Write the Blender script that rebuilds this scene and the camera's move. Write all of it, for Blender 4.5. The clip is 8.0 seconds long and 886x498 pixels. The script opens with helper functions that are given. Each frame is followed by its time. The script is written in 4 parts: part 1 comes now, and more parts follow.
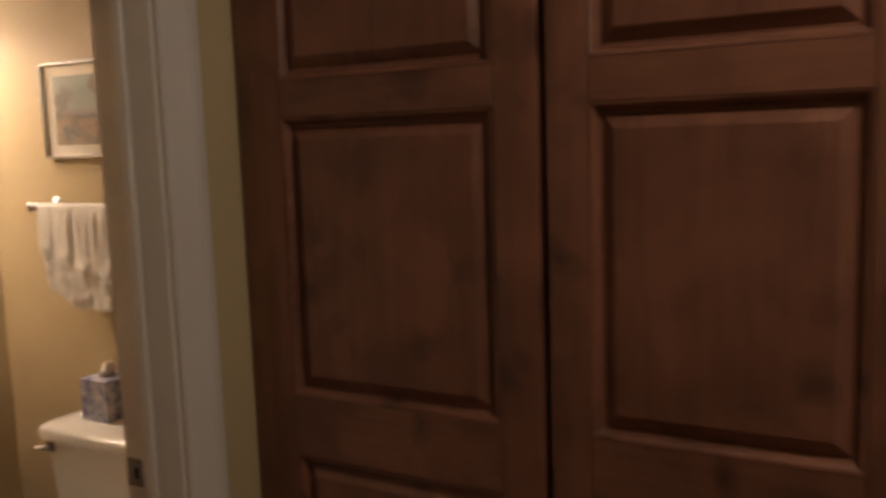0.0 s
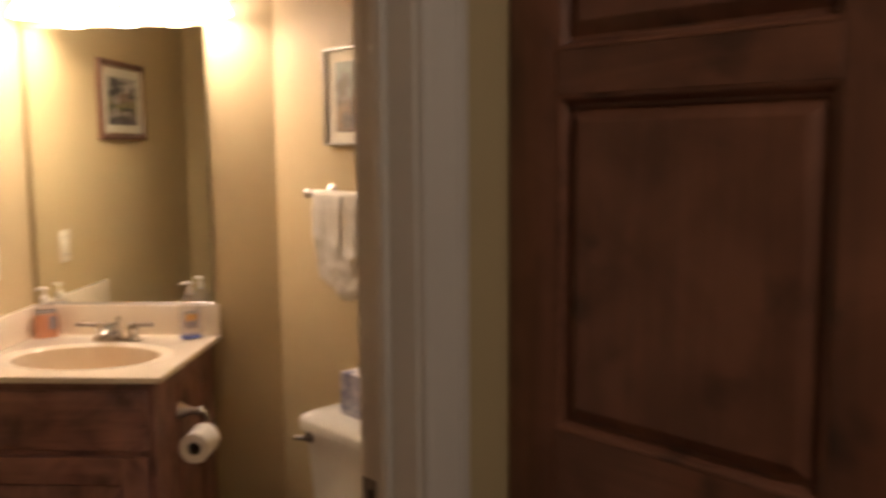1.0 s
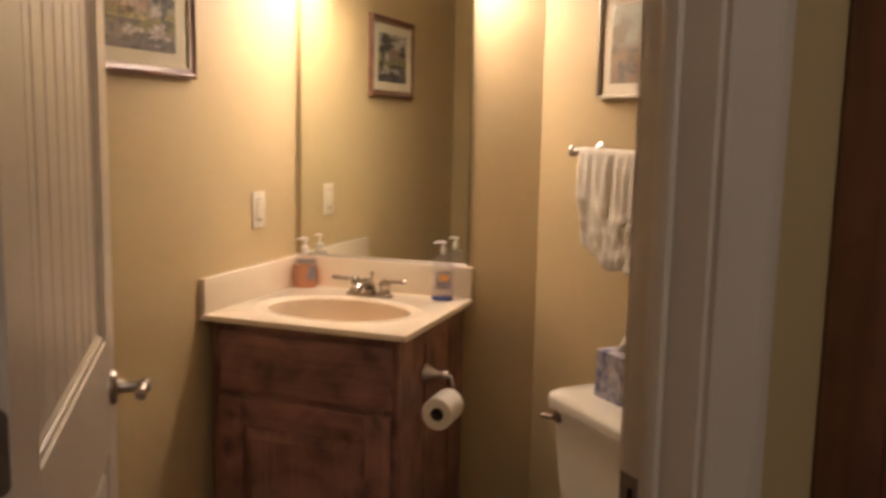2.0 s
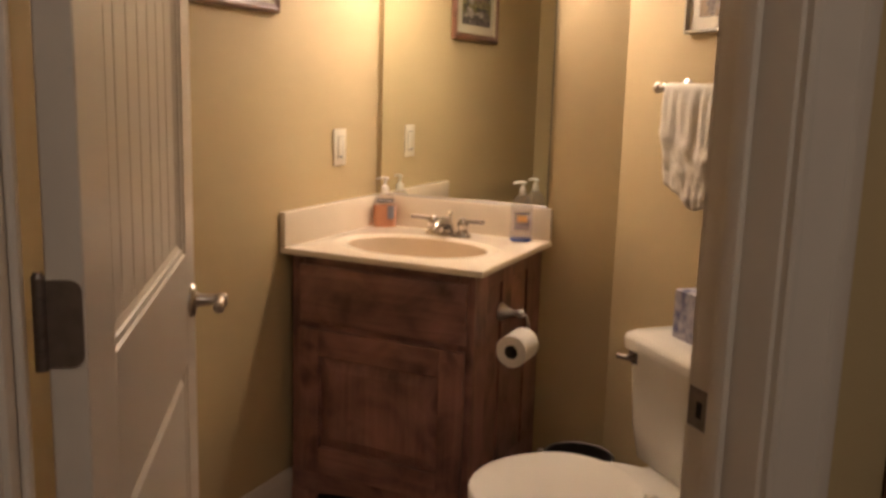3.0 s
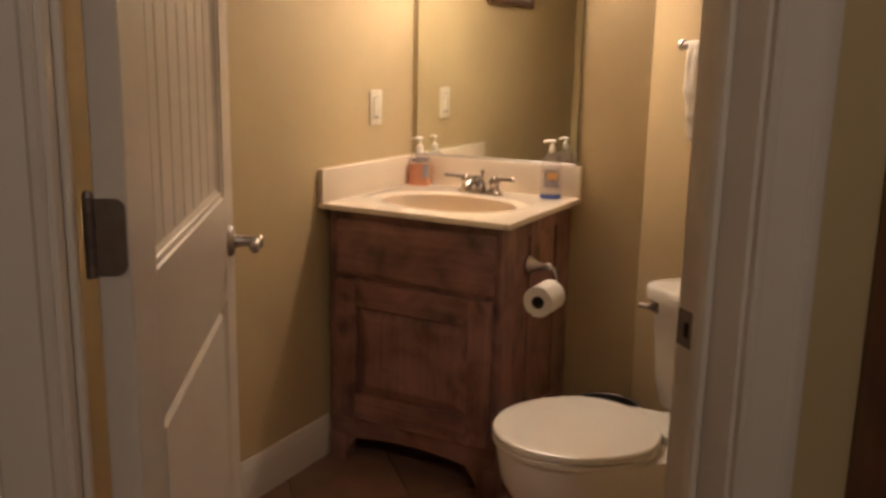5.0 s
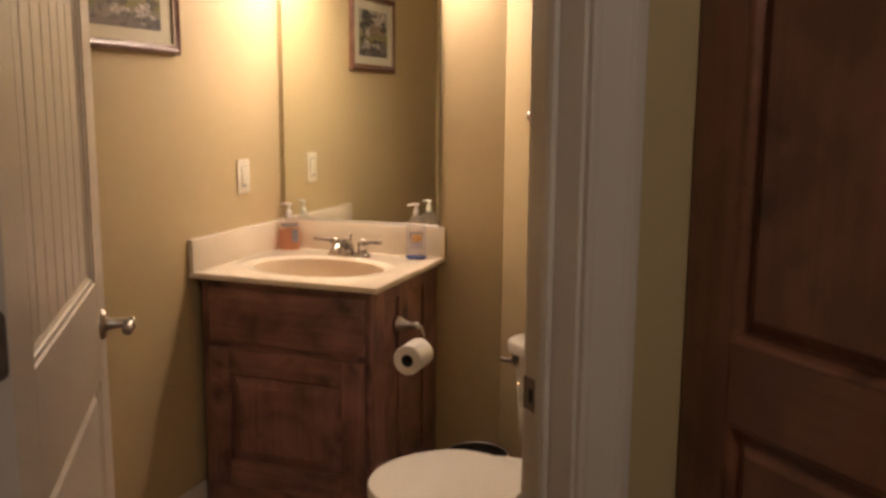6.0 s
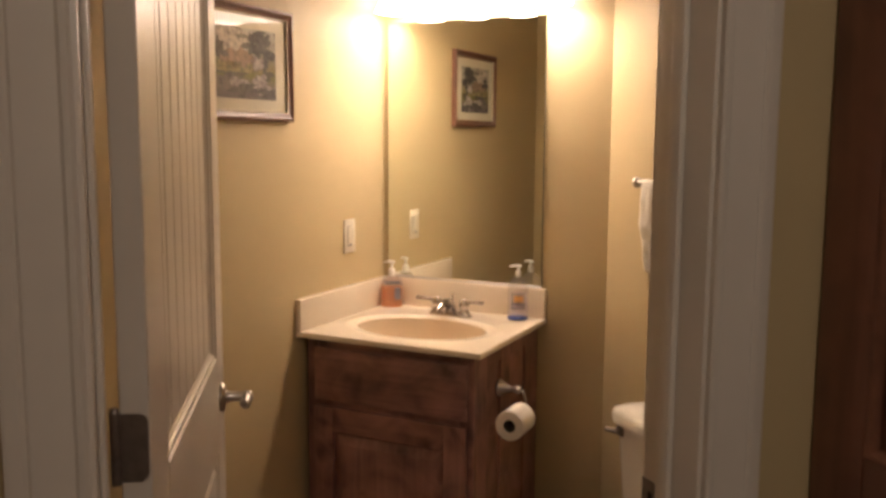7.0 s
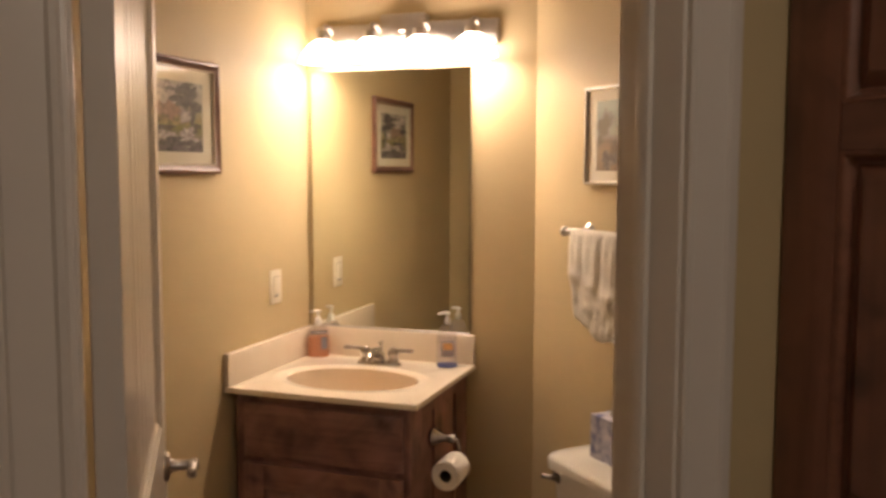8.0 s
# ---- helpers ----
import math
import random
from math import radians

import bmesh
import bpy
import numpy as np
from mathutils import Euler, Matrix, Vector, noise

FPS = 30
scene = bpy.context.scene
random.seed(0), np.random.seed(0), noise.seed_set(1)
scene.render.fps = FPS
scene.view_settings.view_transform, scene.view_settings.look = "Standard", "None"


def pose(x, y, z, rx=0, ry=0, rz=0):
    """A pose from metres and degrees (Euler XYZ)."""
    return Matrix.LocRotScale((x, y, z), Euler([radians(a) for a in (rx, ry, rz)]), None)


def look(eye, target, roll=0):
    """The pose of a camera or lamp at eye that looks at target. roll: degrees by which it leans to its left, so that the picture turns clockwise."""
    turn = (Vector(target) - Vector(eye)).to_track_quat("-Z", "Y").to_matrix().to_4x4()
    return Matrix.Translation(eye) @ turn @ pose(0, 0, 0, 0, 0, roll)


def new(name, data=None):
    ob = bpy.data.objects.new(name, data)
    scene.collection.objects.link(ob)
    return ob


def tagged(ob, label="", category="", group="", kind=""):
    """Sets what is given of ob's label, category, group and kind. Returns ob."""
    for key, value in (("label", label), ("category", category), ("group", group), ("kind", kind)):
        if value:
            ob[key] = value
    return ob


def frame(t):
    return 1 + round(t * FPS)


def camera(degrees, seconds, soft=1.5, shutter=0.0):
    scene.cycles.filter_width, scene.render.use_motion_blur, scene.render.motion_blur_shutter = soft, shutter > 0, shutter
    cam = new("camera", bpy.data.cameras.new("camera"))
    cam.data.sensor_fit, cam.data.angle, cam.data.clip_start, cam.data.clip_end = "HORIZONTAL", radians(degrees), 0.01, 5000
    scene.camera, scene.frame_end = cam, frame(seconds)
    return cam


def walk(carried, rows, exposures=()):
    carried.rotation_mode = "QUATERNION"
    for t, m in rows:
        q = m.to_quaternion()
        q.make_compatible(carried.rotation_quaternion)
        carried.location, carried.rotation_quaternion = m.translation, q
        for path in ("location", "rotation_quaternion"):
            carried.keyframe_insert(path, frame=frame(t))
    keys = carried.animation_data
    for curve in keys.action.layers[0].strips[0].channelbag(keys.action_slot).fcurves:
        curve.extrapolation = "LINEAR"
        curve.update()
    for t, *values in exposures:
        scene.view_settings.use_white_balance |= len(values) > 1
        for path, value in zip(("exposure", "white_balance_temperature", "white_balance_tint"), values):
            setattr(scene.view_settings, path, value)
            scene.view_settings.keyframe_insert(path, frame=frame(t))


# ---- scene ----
cam = camera(52.70, 8.0, soft=3.0, shutter=0.6)
PATH = [
    (0, (1.4961, -3.1768, 1.4811), (2.0045, -1.2589, 1.2291), -1.98),
    (0.5, (1.5245, -3.0425, 1.4811), (1.7692, -1.0723, 1.2391), -1.34),
    (1, (1.5331, -2.9080, 1.4535), (1.4306, -0.9243, 1.2202), -0.45),
    (1.5, (1.4970, -2.7644, 1.4252), (1.0412, -0.8342, 1.1672), 1.58),
    (2, (1.4834, -2.6824, 1.3730), (0.8198, -0.8159, 1.0982), 1.22),
    (3.5, (1.5184, -2.6743, 1.2789), (0.6404, -0.9232, 0.8759), 2.08),
    (4, (1.5396, -2.6982, 1.2617), (0.5934, -0.9887, 0.8348), 1.64),
    (4.2, (1.5576, -2.7142, 1.2607), (0.5871, -1.0202, 0.8267), 1.34),
    (5.3, (1.6201, -2.7694, 1.2799), (0.7378, -1.0196, 0.8803), 0.74),
    (5.5, (1.6381, -2.7884, 1.2959), (0.7951, -1.0122, 0.9294), 0.44),
    (6, (1.6638, -2.8415, 1.3485), (0.9876, -0.9873, 1.0251), 0.45),
    (6.5, (1.6559, -2.8541, 1.3941), (0.9108, -1.0214, 1.1009), 0.06),
    (7, (1.6220, -2.8578, 1.4440), (0.7582, -1.0717, 1.1913), 0.39),
    (7.5, (1.5637, -2.8689, 1.4764), (0.7712, -1.0448, 1.2649), 0.59),
    (8, (1.5254, -2.9013, 1.4948), (0.8710, -1.0198, 1.3173), 0.12),
]
walk(cam, [(t, look(eye, target, roll)) for t, eye, target, roll in PATH], exposures=[(0.0, 0.0), (8.0, 0.0)])

# ---- light ----
world = bpy.data.worlds.new("world")
scene.world = world
world.use_nodes = True
world.node_tree.nodes["Background"].inputs[0].default_value = (0.6, 0.72, 0.9, 1)
world.node_tree.nodes["Background"].inputs[1].default_value = 0.3

R45 = Matrix.Rotation(radians(45), 4, "Z")  # hall axes: u along the door wall, v into the bathroom

SHADE_GLOW, BULB_GLOW, DOME_GLOW = 18.5, 98.0, 47.0   # vanity shades and bulbs; assumed, unseen hall ceiling dome


# ---- materials ----
def material(name, colour, rough=0.5, metal=0.0, vary=0.06, scale=6.0, bump=0.0, bump_scale=200.0, coat=0.0, second=None):
    m = bpy.data.materials.new(name)
    m.use_nodes = True
    nt, b = m.node_tree, m.node_tree.nodes["Principled BSDF"]
    b.inputs["Roughness"].default_value, b.inputs["Metallic"].default_value = rough, metal
    b.inputs["Coat Weight"].default_value = coat
    co = nt.nodes.new("ShaderNodeTexCoord")
    n = nt.nodes.new("ShaderNodeTexNoise")
    n.inputs["Scale"].default_value, n.inputs["Detail"].default_value = scale, 6
    nt.links.new(co.outputs["Object"], n.inputs["Vector"])
    ramp = nt.nodes.new("ShaderNodeValToRGB")
    lo = second or [c * (1 - vary) for c in colour]
    hi = colour if second else [min(1, c * (1 + vary)) for c in colour]
    ramp.color_ramp.elements[0].color, ramp.color_ramp.elements[0].position = (*lo, 1), 0.3
    ramp.color_ramp.elements[1].color, ramp.color_ramp.elements[1].position = (*hi, 1), 0.7
    nt.links.new(n.outputs["Fac"], ramp.inputs["Fac"])
    nt.links.new(ramp.outputs["Color"], b.inputs["Base Color"])
    r = nt.nodes.new("ShaderNodeMapRange")
    r.inputs["To Min"].default_value, r.inputs["To Max"].default_value = max(0.02, rough * 0.8), min(1, rough * 1.2)
    nt.links.new(n.outputs["Fac"], r.inputs["Value"])
    nt.links.new(r.outputs["Result"], b.inputs["Roughness"])
    if bump:
        f = nt.nodes.new("ShaderNodeTexNoise")
        f.inputs["Scale"].default_value, f.inputs["Detail"].default_value = bump_scale, 3
        nt.links.new(co.outputs["Object"], f.inputs["Vector"])
        bp = nt.nodes.new("ShaderNodeBump")
        bp.inputs["Strength"].default_value, bp.inputs["Distance"].default_value = bump, 0.002
        nt.links.new(f.outputs["Fac"], bp.inputs["Height"])
        nt.links.new(bp.outputs["Normal"], b.inputs["Normal"])
    return m


def wood(name, dark, light, knot, rough=0.42, along="Z", streak=1.0, knot_size=0.31):
    """Stained knotty alder: long grain, cloudy stain and a few dark knots."""
    m = bpy.data.materials.new(name)
    m.use_nodes = True
    nt, b = m.node_tree, m.node_tree.nodes["Principled BSDF"]
    co = nt.nodes.new("ShaderNodeTexCoord")
    info = nt.nodes.new("ShaderNodeObjectInfo")
    shift = nt.nodes.new("ShaderNodeVectorMath")
    shift.operation = "MULTIPLY_ADD"
    shift.inputs[1].default_value = (1, 1, 1)
    spread = nt.nodes.new("ShaderNodeCombineXYZ")
    mul = nt.nodes.new("ShaderNodeMath")
    mul.operation, mul.inputs[1].default_value = "MULTIPLY", 9.0
    nt.links.new(info.outputs["Random"], mul.inputs[0])
    for k in range(3):
        nt.links.new(mul.outputs[0], spread.inputs[k])
    nt.links.new(co.outputs["Object"], shift.inputs[0])
    nt.links.new(spread.outputs[0], shift.inputs[2])
    mp = nt.nodes.new("ShaderNodeMapping")
    mp.inputs["Scale"].default_value = (16, 16, 1.1) if along == "Z" else ((1.1, 16, 16) if along == "X" else (16, 1.1, 16))
    nt.links.new(shift.outputs[0], mp.inputs["Vector"])
    grain = nt.nodes.new("ShaderNodeTexNoise")
    grain.inputs["Scale"].default_value, grain.inputs["Detail"].default_value, grain.inputs["Distortion"].default_value = 2.2, 8, 1.2
    nt.links.new(mp.outputs[0], grain.inputs["Vector"])
    cloud = nt.nodes.new("ShaderNodeTexNoise")
    cloud.inputs["Scale"].default_value, cloud.inputs["Detail"].default_value, cloud.inputs["Distortion"].default_value = 6.5, 4, 0.6
    nt.links.new(shift.outputs[0], cloud.inputs["Vector"])
    mix = nt.nodes.new("ShaderNodeMath")
    mix.operation = "MULTIPLY_ADD"
    mix.inputs[1].default_value = 0.32 * streak
    scaled = nt.nodes.new("ShaderNodeMath")
    scaled.operation, scaled.inputs[1].default_value = "MULTIPLY", 0.75
    nt.links.new(cloud.outputs["Fac"], scaled.inputs[0])
    nt.links.new(grain.outputs["Fac"], mix.inputs[0])
    nt.links.new(scaled.outputs[0], mix.inputs[2])
    ramp = nt.nodes.new("ShaderNodeValToRGB")
    ramp.color_ramp.elements[0].color, ramp.color_ramp.elements[0].position = (*dark, 1), 0.38
    ramp.color_ramp.elements[1].color, ramp.color_ramp.elements[1].position = (*light, 1), 0.66
    nt.links.new(mix.outputs[0], ramp.inputs["Fac"])
    vor = nt.nodes.new("ShaderNodeTexVoronoi")
    vor.inputs["Scale"].default_value = 7.5
    warp = nt.nodes.new("ShaderNodeVectorMath")
    warp.operation, warp.inputs[1].default_value = "MULTIPLY_ADD", (0.16, 0.16, 0.16)
    nt.links.new(cloud.outputs["Color"], warp.inputs[0])
    nt.links.new(shift.outputs[0], warp.inputs[2])
    nt.links.new(warp.outputs[0], vor.inputs["Vector"])
    kr = nt.nodes.new("ShaderNodeMapRange")
    kr.inputs["From Min"].default_value, kr.inputs["From Max"].default_value = 0.03, knot_size
    kr.inputs["To Min"].default_value, kr.inputs["To Max"].default_value = 0.85, 0.0
    nt.links.new(vor.outputs["Distance"], kr.inputs["Value"])
    colour = nt.nodes.new("ShaderNodeMix")
    colour.data_type = "RGBA"
    nt.links.new(kr.outputs[0], colour.inputs["Factor"])
    nt.links.new(ramp.outputs[0], colour.inputs["A"])
    colour.inputs["B"].default_value = (*knot, 1)
    nt.links.new(colour.outputs["Result"], b.inputs["Base Color"])
    b.inputs["Roughness"].default_value = rough
    b.inputs["Coat Weight"].default_value, b.inputs["Coat Roughness"].default_value = 0.3, 0.22
    bp = nt.nodes.new("ShaderNodeBump")
    bp.inputs["Strength"].default_value, bp.inputs["Distance"].default_value = 0.12, 0.001
    nt.links.new(grain.outputs["Fac"], bp.inputs["Height"])
    nt.links.new(bp.outputs["Normal"], b.inputs["Normal"])
    return m


def tinted(name, colour, rough, solid):
    """Clear plastic or liquid: lets tinted light and shadow through, with a share of solid body."""
    m = bpy.data.materials.new(name)
    m.use_nodes = True
    nt, b = m.node_tree, m.node_tree.nodes["Principled BSDF"]
    b.inputs["Base Color"].default_value, b.inputs["Roughness"].default_value = (*colour, 1), rough
    see = nt.nodes.new("ShaderNodeBsdfTransparent")
    see.inputs["Color"].default_value = (*[c ** 0.5 for c in colour], 1)
    mix = nt.nodes.new("ShaderNodeMixShader")
    mix.inputs["Fac"].default_value = solid
    nt.links.new(see.outputs[0], mix.inputs[1])
    nt.links.new(b.outputs[0], mix.inputs[2])
    nt.links.new(mix.outputs[0], nt.nodes["Material Output"].inputs["Surface"])
    return m


def glow(name, colour, strength):
    m = bpy.data.materials.new(name)
    m.use_nodes = True
    b = m.node_tree.nodes["Principled BSDF"]
    b.inputs["Base Color"].default_value = (0.9, 0.88, 0.84, 1)
    b.inputs["Emission Color"].default_value = (*colour, 1)
    b.inputs["Emission Strength"].default_value = strength
    return m


PAINT = material("tan_wall_paint", (0.545, 0.432, 0.248), 0.55, vary=0.025, scale=2.5, bump=0.22, bump_scale=260)
HALL_PAINT = material("hall_wall_paint", (0.50, 0.41, 0.27), 0.6, vary=0.025, scale=2.5, bump=0.22, bump_scale=260)
CEIL = material("ceiling_paint", (0.80, 0.75, 0.66), 0.85, vary=0.03, scale=3, bump=0.5, bump_scale=120)
TRIM = material("white_trim_paint", (0.71, 0.655, 0.59), 0.34, vary=0.03, scale=5, bump=0.06, bump_scale=60)
TILE = material("brown_floor_tile", (0.26, 0.145, 0.105), 0.38, vary=0.22, scale=9, bump=0.3, bump_scale=40)
GROUT = material("dark_grout", (0.13, 0.085, 0.06), 0.9, vary=0.1, scale=30, bump=0.4)
HALLFLOOR = wood("hall_floor_wood", (0.07, 0.03, 0.015), (0.16, 0.075, 0.035), (0.05, 0.02, 0.01), 0.35, "Y")
ALDER = wood("knotty_alder_upright", (0.140, 0.056, 0.033), (0.243, 0.099, 0.058), (0.042, 0.020, 0.014), 0.42, "Z", 1.0, 0.28)
ALDER_X = wood("knotty_alder_rail", (0.140, 0.056, 0.033), (0.243, 0.099, 0.058), (0.042, 0.020, 0.014), 0.42, "X", 1.0, 0.28)
ALDER_Y = wood("knotty_alder_rail_hall", (0.140, 0.056, 0.033), (0.243, 0.099, 0.058), (0.042, 0.020, 0.014), 0.42, "Y", 1.0, 0.28)
VAN_Z = wood("vanity_alder_upright", (0.140, 0.070, 0.058), (0.372, 0.186, 0.153), (0.060, 0.027, 0.022), 0.42, "Z")
VAN_X = wood("vanity_alder_rail", (0.140, 0.070, 0.058), (0.372, 0.186, 0.153), (0.060, 0.027, 0.022), 0.42, "X")
VAN_Y = wood("vanity_alder_side_rail", (0.140, 0.070, 0.058), (0.372, 0.186, 0.153), (0.060, 0.027, 0.022), 0.42, "Y")
MARBLE = material("cultured_marble", (0.80, 0.712, 0.59), 0.13, vary=0.03, scale=7, second=(0.775, 0.68, 0.55))
BASIN = material("tan_basin", (0.74, 0.61, 0.46), 0.16, vary=0.03, scale=7)
CERAMIC = material("white_ceramic", (0.81, 0.785, 0.73), 0.08, vary=0.01, scale=3)
SEAT = material("seat_plastic", (0.82, 0.79, 0.73), 0.20, vary=0.012, scale=3)
NICKEL = material("satin_nickel", (0.50, 0.47, 0.44), 0.33, 1.0, vary=0.05, scale=40)
TAPMETAL = material("polished_nickel", (0.47, 0.43, 0.40), 0.24, 1.0, vary=0.05, scale=40)
LEVERMETAL = material("aged_lever_metal", (0.27, 0.225, 0.20), 0.28, 1.0, vary=0.08, scale=40)
CHROME = material("chrome", (0.72, 0.72, 0.72), 0.09, 1.0, vary=0.03, scale=30)
DARKMETAL = material("aged_hinge_metal", (0.24, 0.205, 0.185), 0.5, 0.85, vary=0.15, scale=60)
DARK = material("hole_shade", (0.012, 0.011, 0.010), 0.8, vary=0.1)
MIRROR = material("mirror_silver", (0.84, 0.865, 0.80), 0.015, 1.0, vary=0.004, scale=2)
MIRROR.node_tree.nodes["Principled BSDF"].inputs["Roughness"].default_value = 0.0
for link in list(MIRROR.node_tree.links):
    if link.to_socket.name == "Roughness":
        MIRROR.node_tree.links.remove(link)
EDGE = material("mirror_edge", (0.10, 0.11, 0.09), 0.3, vary=0.1)
PLASTIC = material("almond_plastic", (0.76, 0.70, 0.58), 0.3, vary=0.015)
WHITE = material("white_pump_plastic", (0.82, 0.80, 0.76), 0.3, vary=0.015)
PAPER = material("tissue_paper", (0.86, 0.83, 0.78), 0.95, vary=0.03, scale=30, bump=0.3, bump_scale=150)
CARD = material("cardboard_tube", (0.10, 0.08, 0.06), 0.9, vary=0.1, scale=40)
CLOTH = material("white_towel", (0.82, 0.78, 0.71), 0.95, vary=0.10, scale=11, bump=0.7, bump_scale=500)
FRAMEWOOD = material("dark_red_frame", (0.15, 0.066, 0.042), 0.34, vary=0.2, scale=25)
GILT = material("gilt_edge", (0.34, 0.27, 0.19), 0.45, 0.3, vary=0.15, scale=40)
SILVER = material("silver_frame", (0.40, 0.38, 0.35), 0.45, 1.0, vary=0.08, scale=40)
MAT = material("cream_mat_board", (0.62, 0.58, 0.46), 0.9, vary=0.02, scale=10)
MAT2 = material("white_mat_board", (0.76, 0.72, 0.62), 0.9, vary=0.02, scale=10)
BIN = material("dark_bin_plastic", (0.04, 0.033, 0.028), 0.3, vary=0.15)
ORANGE = tinted("orange_soap", (0.95, 0.46, 0.24), 0.15, 0.38)
CLEAR = tinted("clear_bottle", (0.86, 0.84, 0.84), 0.06, 0.10)
BLUE = tinted("blue_soap", (0.07, 0.14, 0.50), 0.15, 0.7)
SHADE = glow("frosted_shade", (1.0, 0.77, 0.625), SHADE_GLOW)
BULB = glow("frosted_bulb", (1.0, 0.77, 0.625), BULB_GLOW)
DOME = glow("unseen_hall_dome", (1.0, 0.84, 0.69), DOME_GLOW)


# ---- mesh helpers ----
def box(bm, x0, x1, y0, y1, z0, z1, bevel=0.0, seg=2):
    g = bmesh.ops.create_cube(bm, size=1.0)["verts"]
    for v in g:
        v.co = Vector((x0 + (v.co.x + 0.5) * (x1 - x0), y0 + (v.co.y + 0.5) * (y1 - y0), z0 + (v.co.z + 0.5) * (z1 - z0)))
    if bevel:
        edges = list({e for v in g for e in v.link_edges})
        bmesh.ops.bevel(bm, geom=edges, offset=bevel, segments=seg, profile=0.5, affect="EDGES")
    return bm


def rod(bm, p0, p1, r0, r1=None, seg=20):
    p0, p1 = Vector(p0), Vector(p1)
    d = p1 - p0
    m = Matrix.Translation((p0 + p1) / 2) @ d.to_track_quat("Z", "Y").to_matrix().to_4x4()
    bmesh.ops.create_cone(bm, cap_ends=True, segments=seg, radius1=r0, radius2=r0 if r1 is None else r1, depth=d.length, matrix=m)
    return bm


def rings(bm, loops, cap0=True, cap1=True, closed=True):
    """Skin between rings of points."""
    made = [[bm.verts.new(p) for p in loop] for loop in loops]
    n = len(loops[0])
    for a, b in zip(made, made[1:]):
        for i in range(n if closed else n - 1):
            j = (i + 1) % n
            bm.faces.new((a[i], a[j], b[j], b[i]))
    if cap0:
        bm.faces.new(list(reversed(made[0])))
    if cap1:
        bm.faces.new(made[-1])
    return bm


def lathe(bm, profile, c=(0, 0, 0), seg=28, turn=None, cap0=True, cap1=True):
    turn = turn or Matrix.Identity(4)
    loops = []
    for r, z in profile:
        loops.append([Vector(c) + turn @ Vector((r * math.cos(2 * math.pi * k / seg), r * math.sin(2 * math.pi * k / seg), z)) for k in range(seg)])
    return rings(bm, loops, cap0, cap1)


def tube(bm, points, r, seg=12):
    """A bent pipe through points."""
    pts = [Vector(p) for p in points]
    up = Vector((0, 0, 1)) if abs((pts[1] - pts[0]).normalized().z) < 0.9 else Vector((1, 0, 0))
    loops = []
    for i, p in enumerate(pts):
        d = (pts[min(i + 1, len(pts) - 1)] - pts[max(i - 1, 0)]).normalized()
        side = d.cross(up).normalized()
        top = side.cross(d).normalized()
        rr = r[i] if isinstance(r, (list, tuple)) else r
        loops.append([p + rr * (math.cos(2 * math.pi * k / seg) * side + math.sin(2 * math.pi * k / seg) * top) for k in range(seg)])
    return rings(bm, loops)


def extrude_profile(bm, profile, place):
    """profile: closed outline of (a, b); place(a, b, end) gives the point at end 0 and 1."""
    return rings(bm, [[place(a, b, e) for a, b in profile] for e in (0, 1)])


def finish(ob, bm, mat, angle=35):
    bmesh.ops.recalc_face_normals(bm, faces=bm.faces[:])
    me = ob.data
    bm.to_mesh(me)
    bm.free()
    me.shade_smooth()
    me.set_sharp_from_angle(angle=radians(angle))
    me.materials.append(mat)
    return ob


def part(name, bm, mat, parent, label="", angle=35):
    ob = finish(new(name, bpy.data.meshes.new(name)), bm, mat, angle)
    ob.parent = parent
    if label:
        ob["label"] = label
    return ob


def setting(name, bm, mat, m=None, label="", category="", angle=35):
    ob = finish(new(name, bpy.data.meshes.new(name)), bm, mat, angle)
    if m is not None:
        ob.matrix_world = m
    return tagged(ob, label, category, "", "structure")


def thing(name, m, label, category, group=""):
    ob = new(name)
    ob.empty_display_size = 0.05
    ob.matrix_world = m
    return tagged(ob, label, category, group)


def bx(*a, **k):
    return box(bmesh.new(), *a, **k)


# ---- the plan ----
TOP = 2.44
YC = -1.62                       # end of the vanity room's left wall
UL = YC / math.sqrt(2)           # short wall behind the open door
UR = 0.594                       # wall behind the toilet
XM = UR * math.sqrt(2)           # end of the mirror wall
VB, VH = -2.078, -2.205           # door wall: bathroom face and hall face
J0, J1 = -0.919, -0.180          # door jambs
DOOR_H = 2.05
U0, U1, V0 = -3.0, 0.62, -5.0    # hall


# ---- structure ----
setting("wall_west", bx(-0.12, 0, YC - 0.04, 0.12, 0, TOP), PAINT, None, "tan painted bathroom wall with light texture", "wall")
setting("wall_north", bx(0, XM + 0.04, 0, 0.12, 0, TOP), PAINT, None, "tan painted wall behind the vanity mirror", "wall")
setting("wall_east", bx(UR, UR + 0.12, VB, -UR + 0.02, 0, TOP), PAINT, R45, "tan painted wall behind the toilet", "wall")
setting("wall_southwest", bx(UL - 0.12, UL, VB, UL + 0.04, 0, TOP), PAINT, R45, "tan painted wall behind the open door", "wall")
w = bmesh.new()
box(w, U0 - 0.12, J0 - 0.018, VH, VB, 0, TOP)
box(w, J1 + 0.018, U1 + 0.12, VH, VB, 0, TOP)
box(w, J0 - 0.018, J1 + 0.018, VH, VB, DOOR_H + 0.018, TOP)
setting("wall_south", w, PAINT, R45, "tan painted wall with the bathroom doorway", "wall")
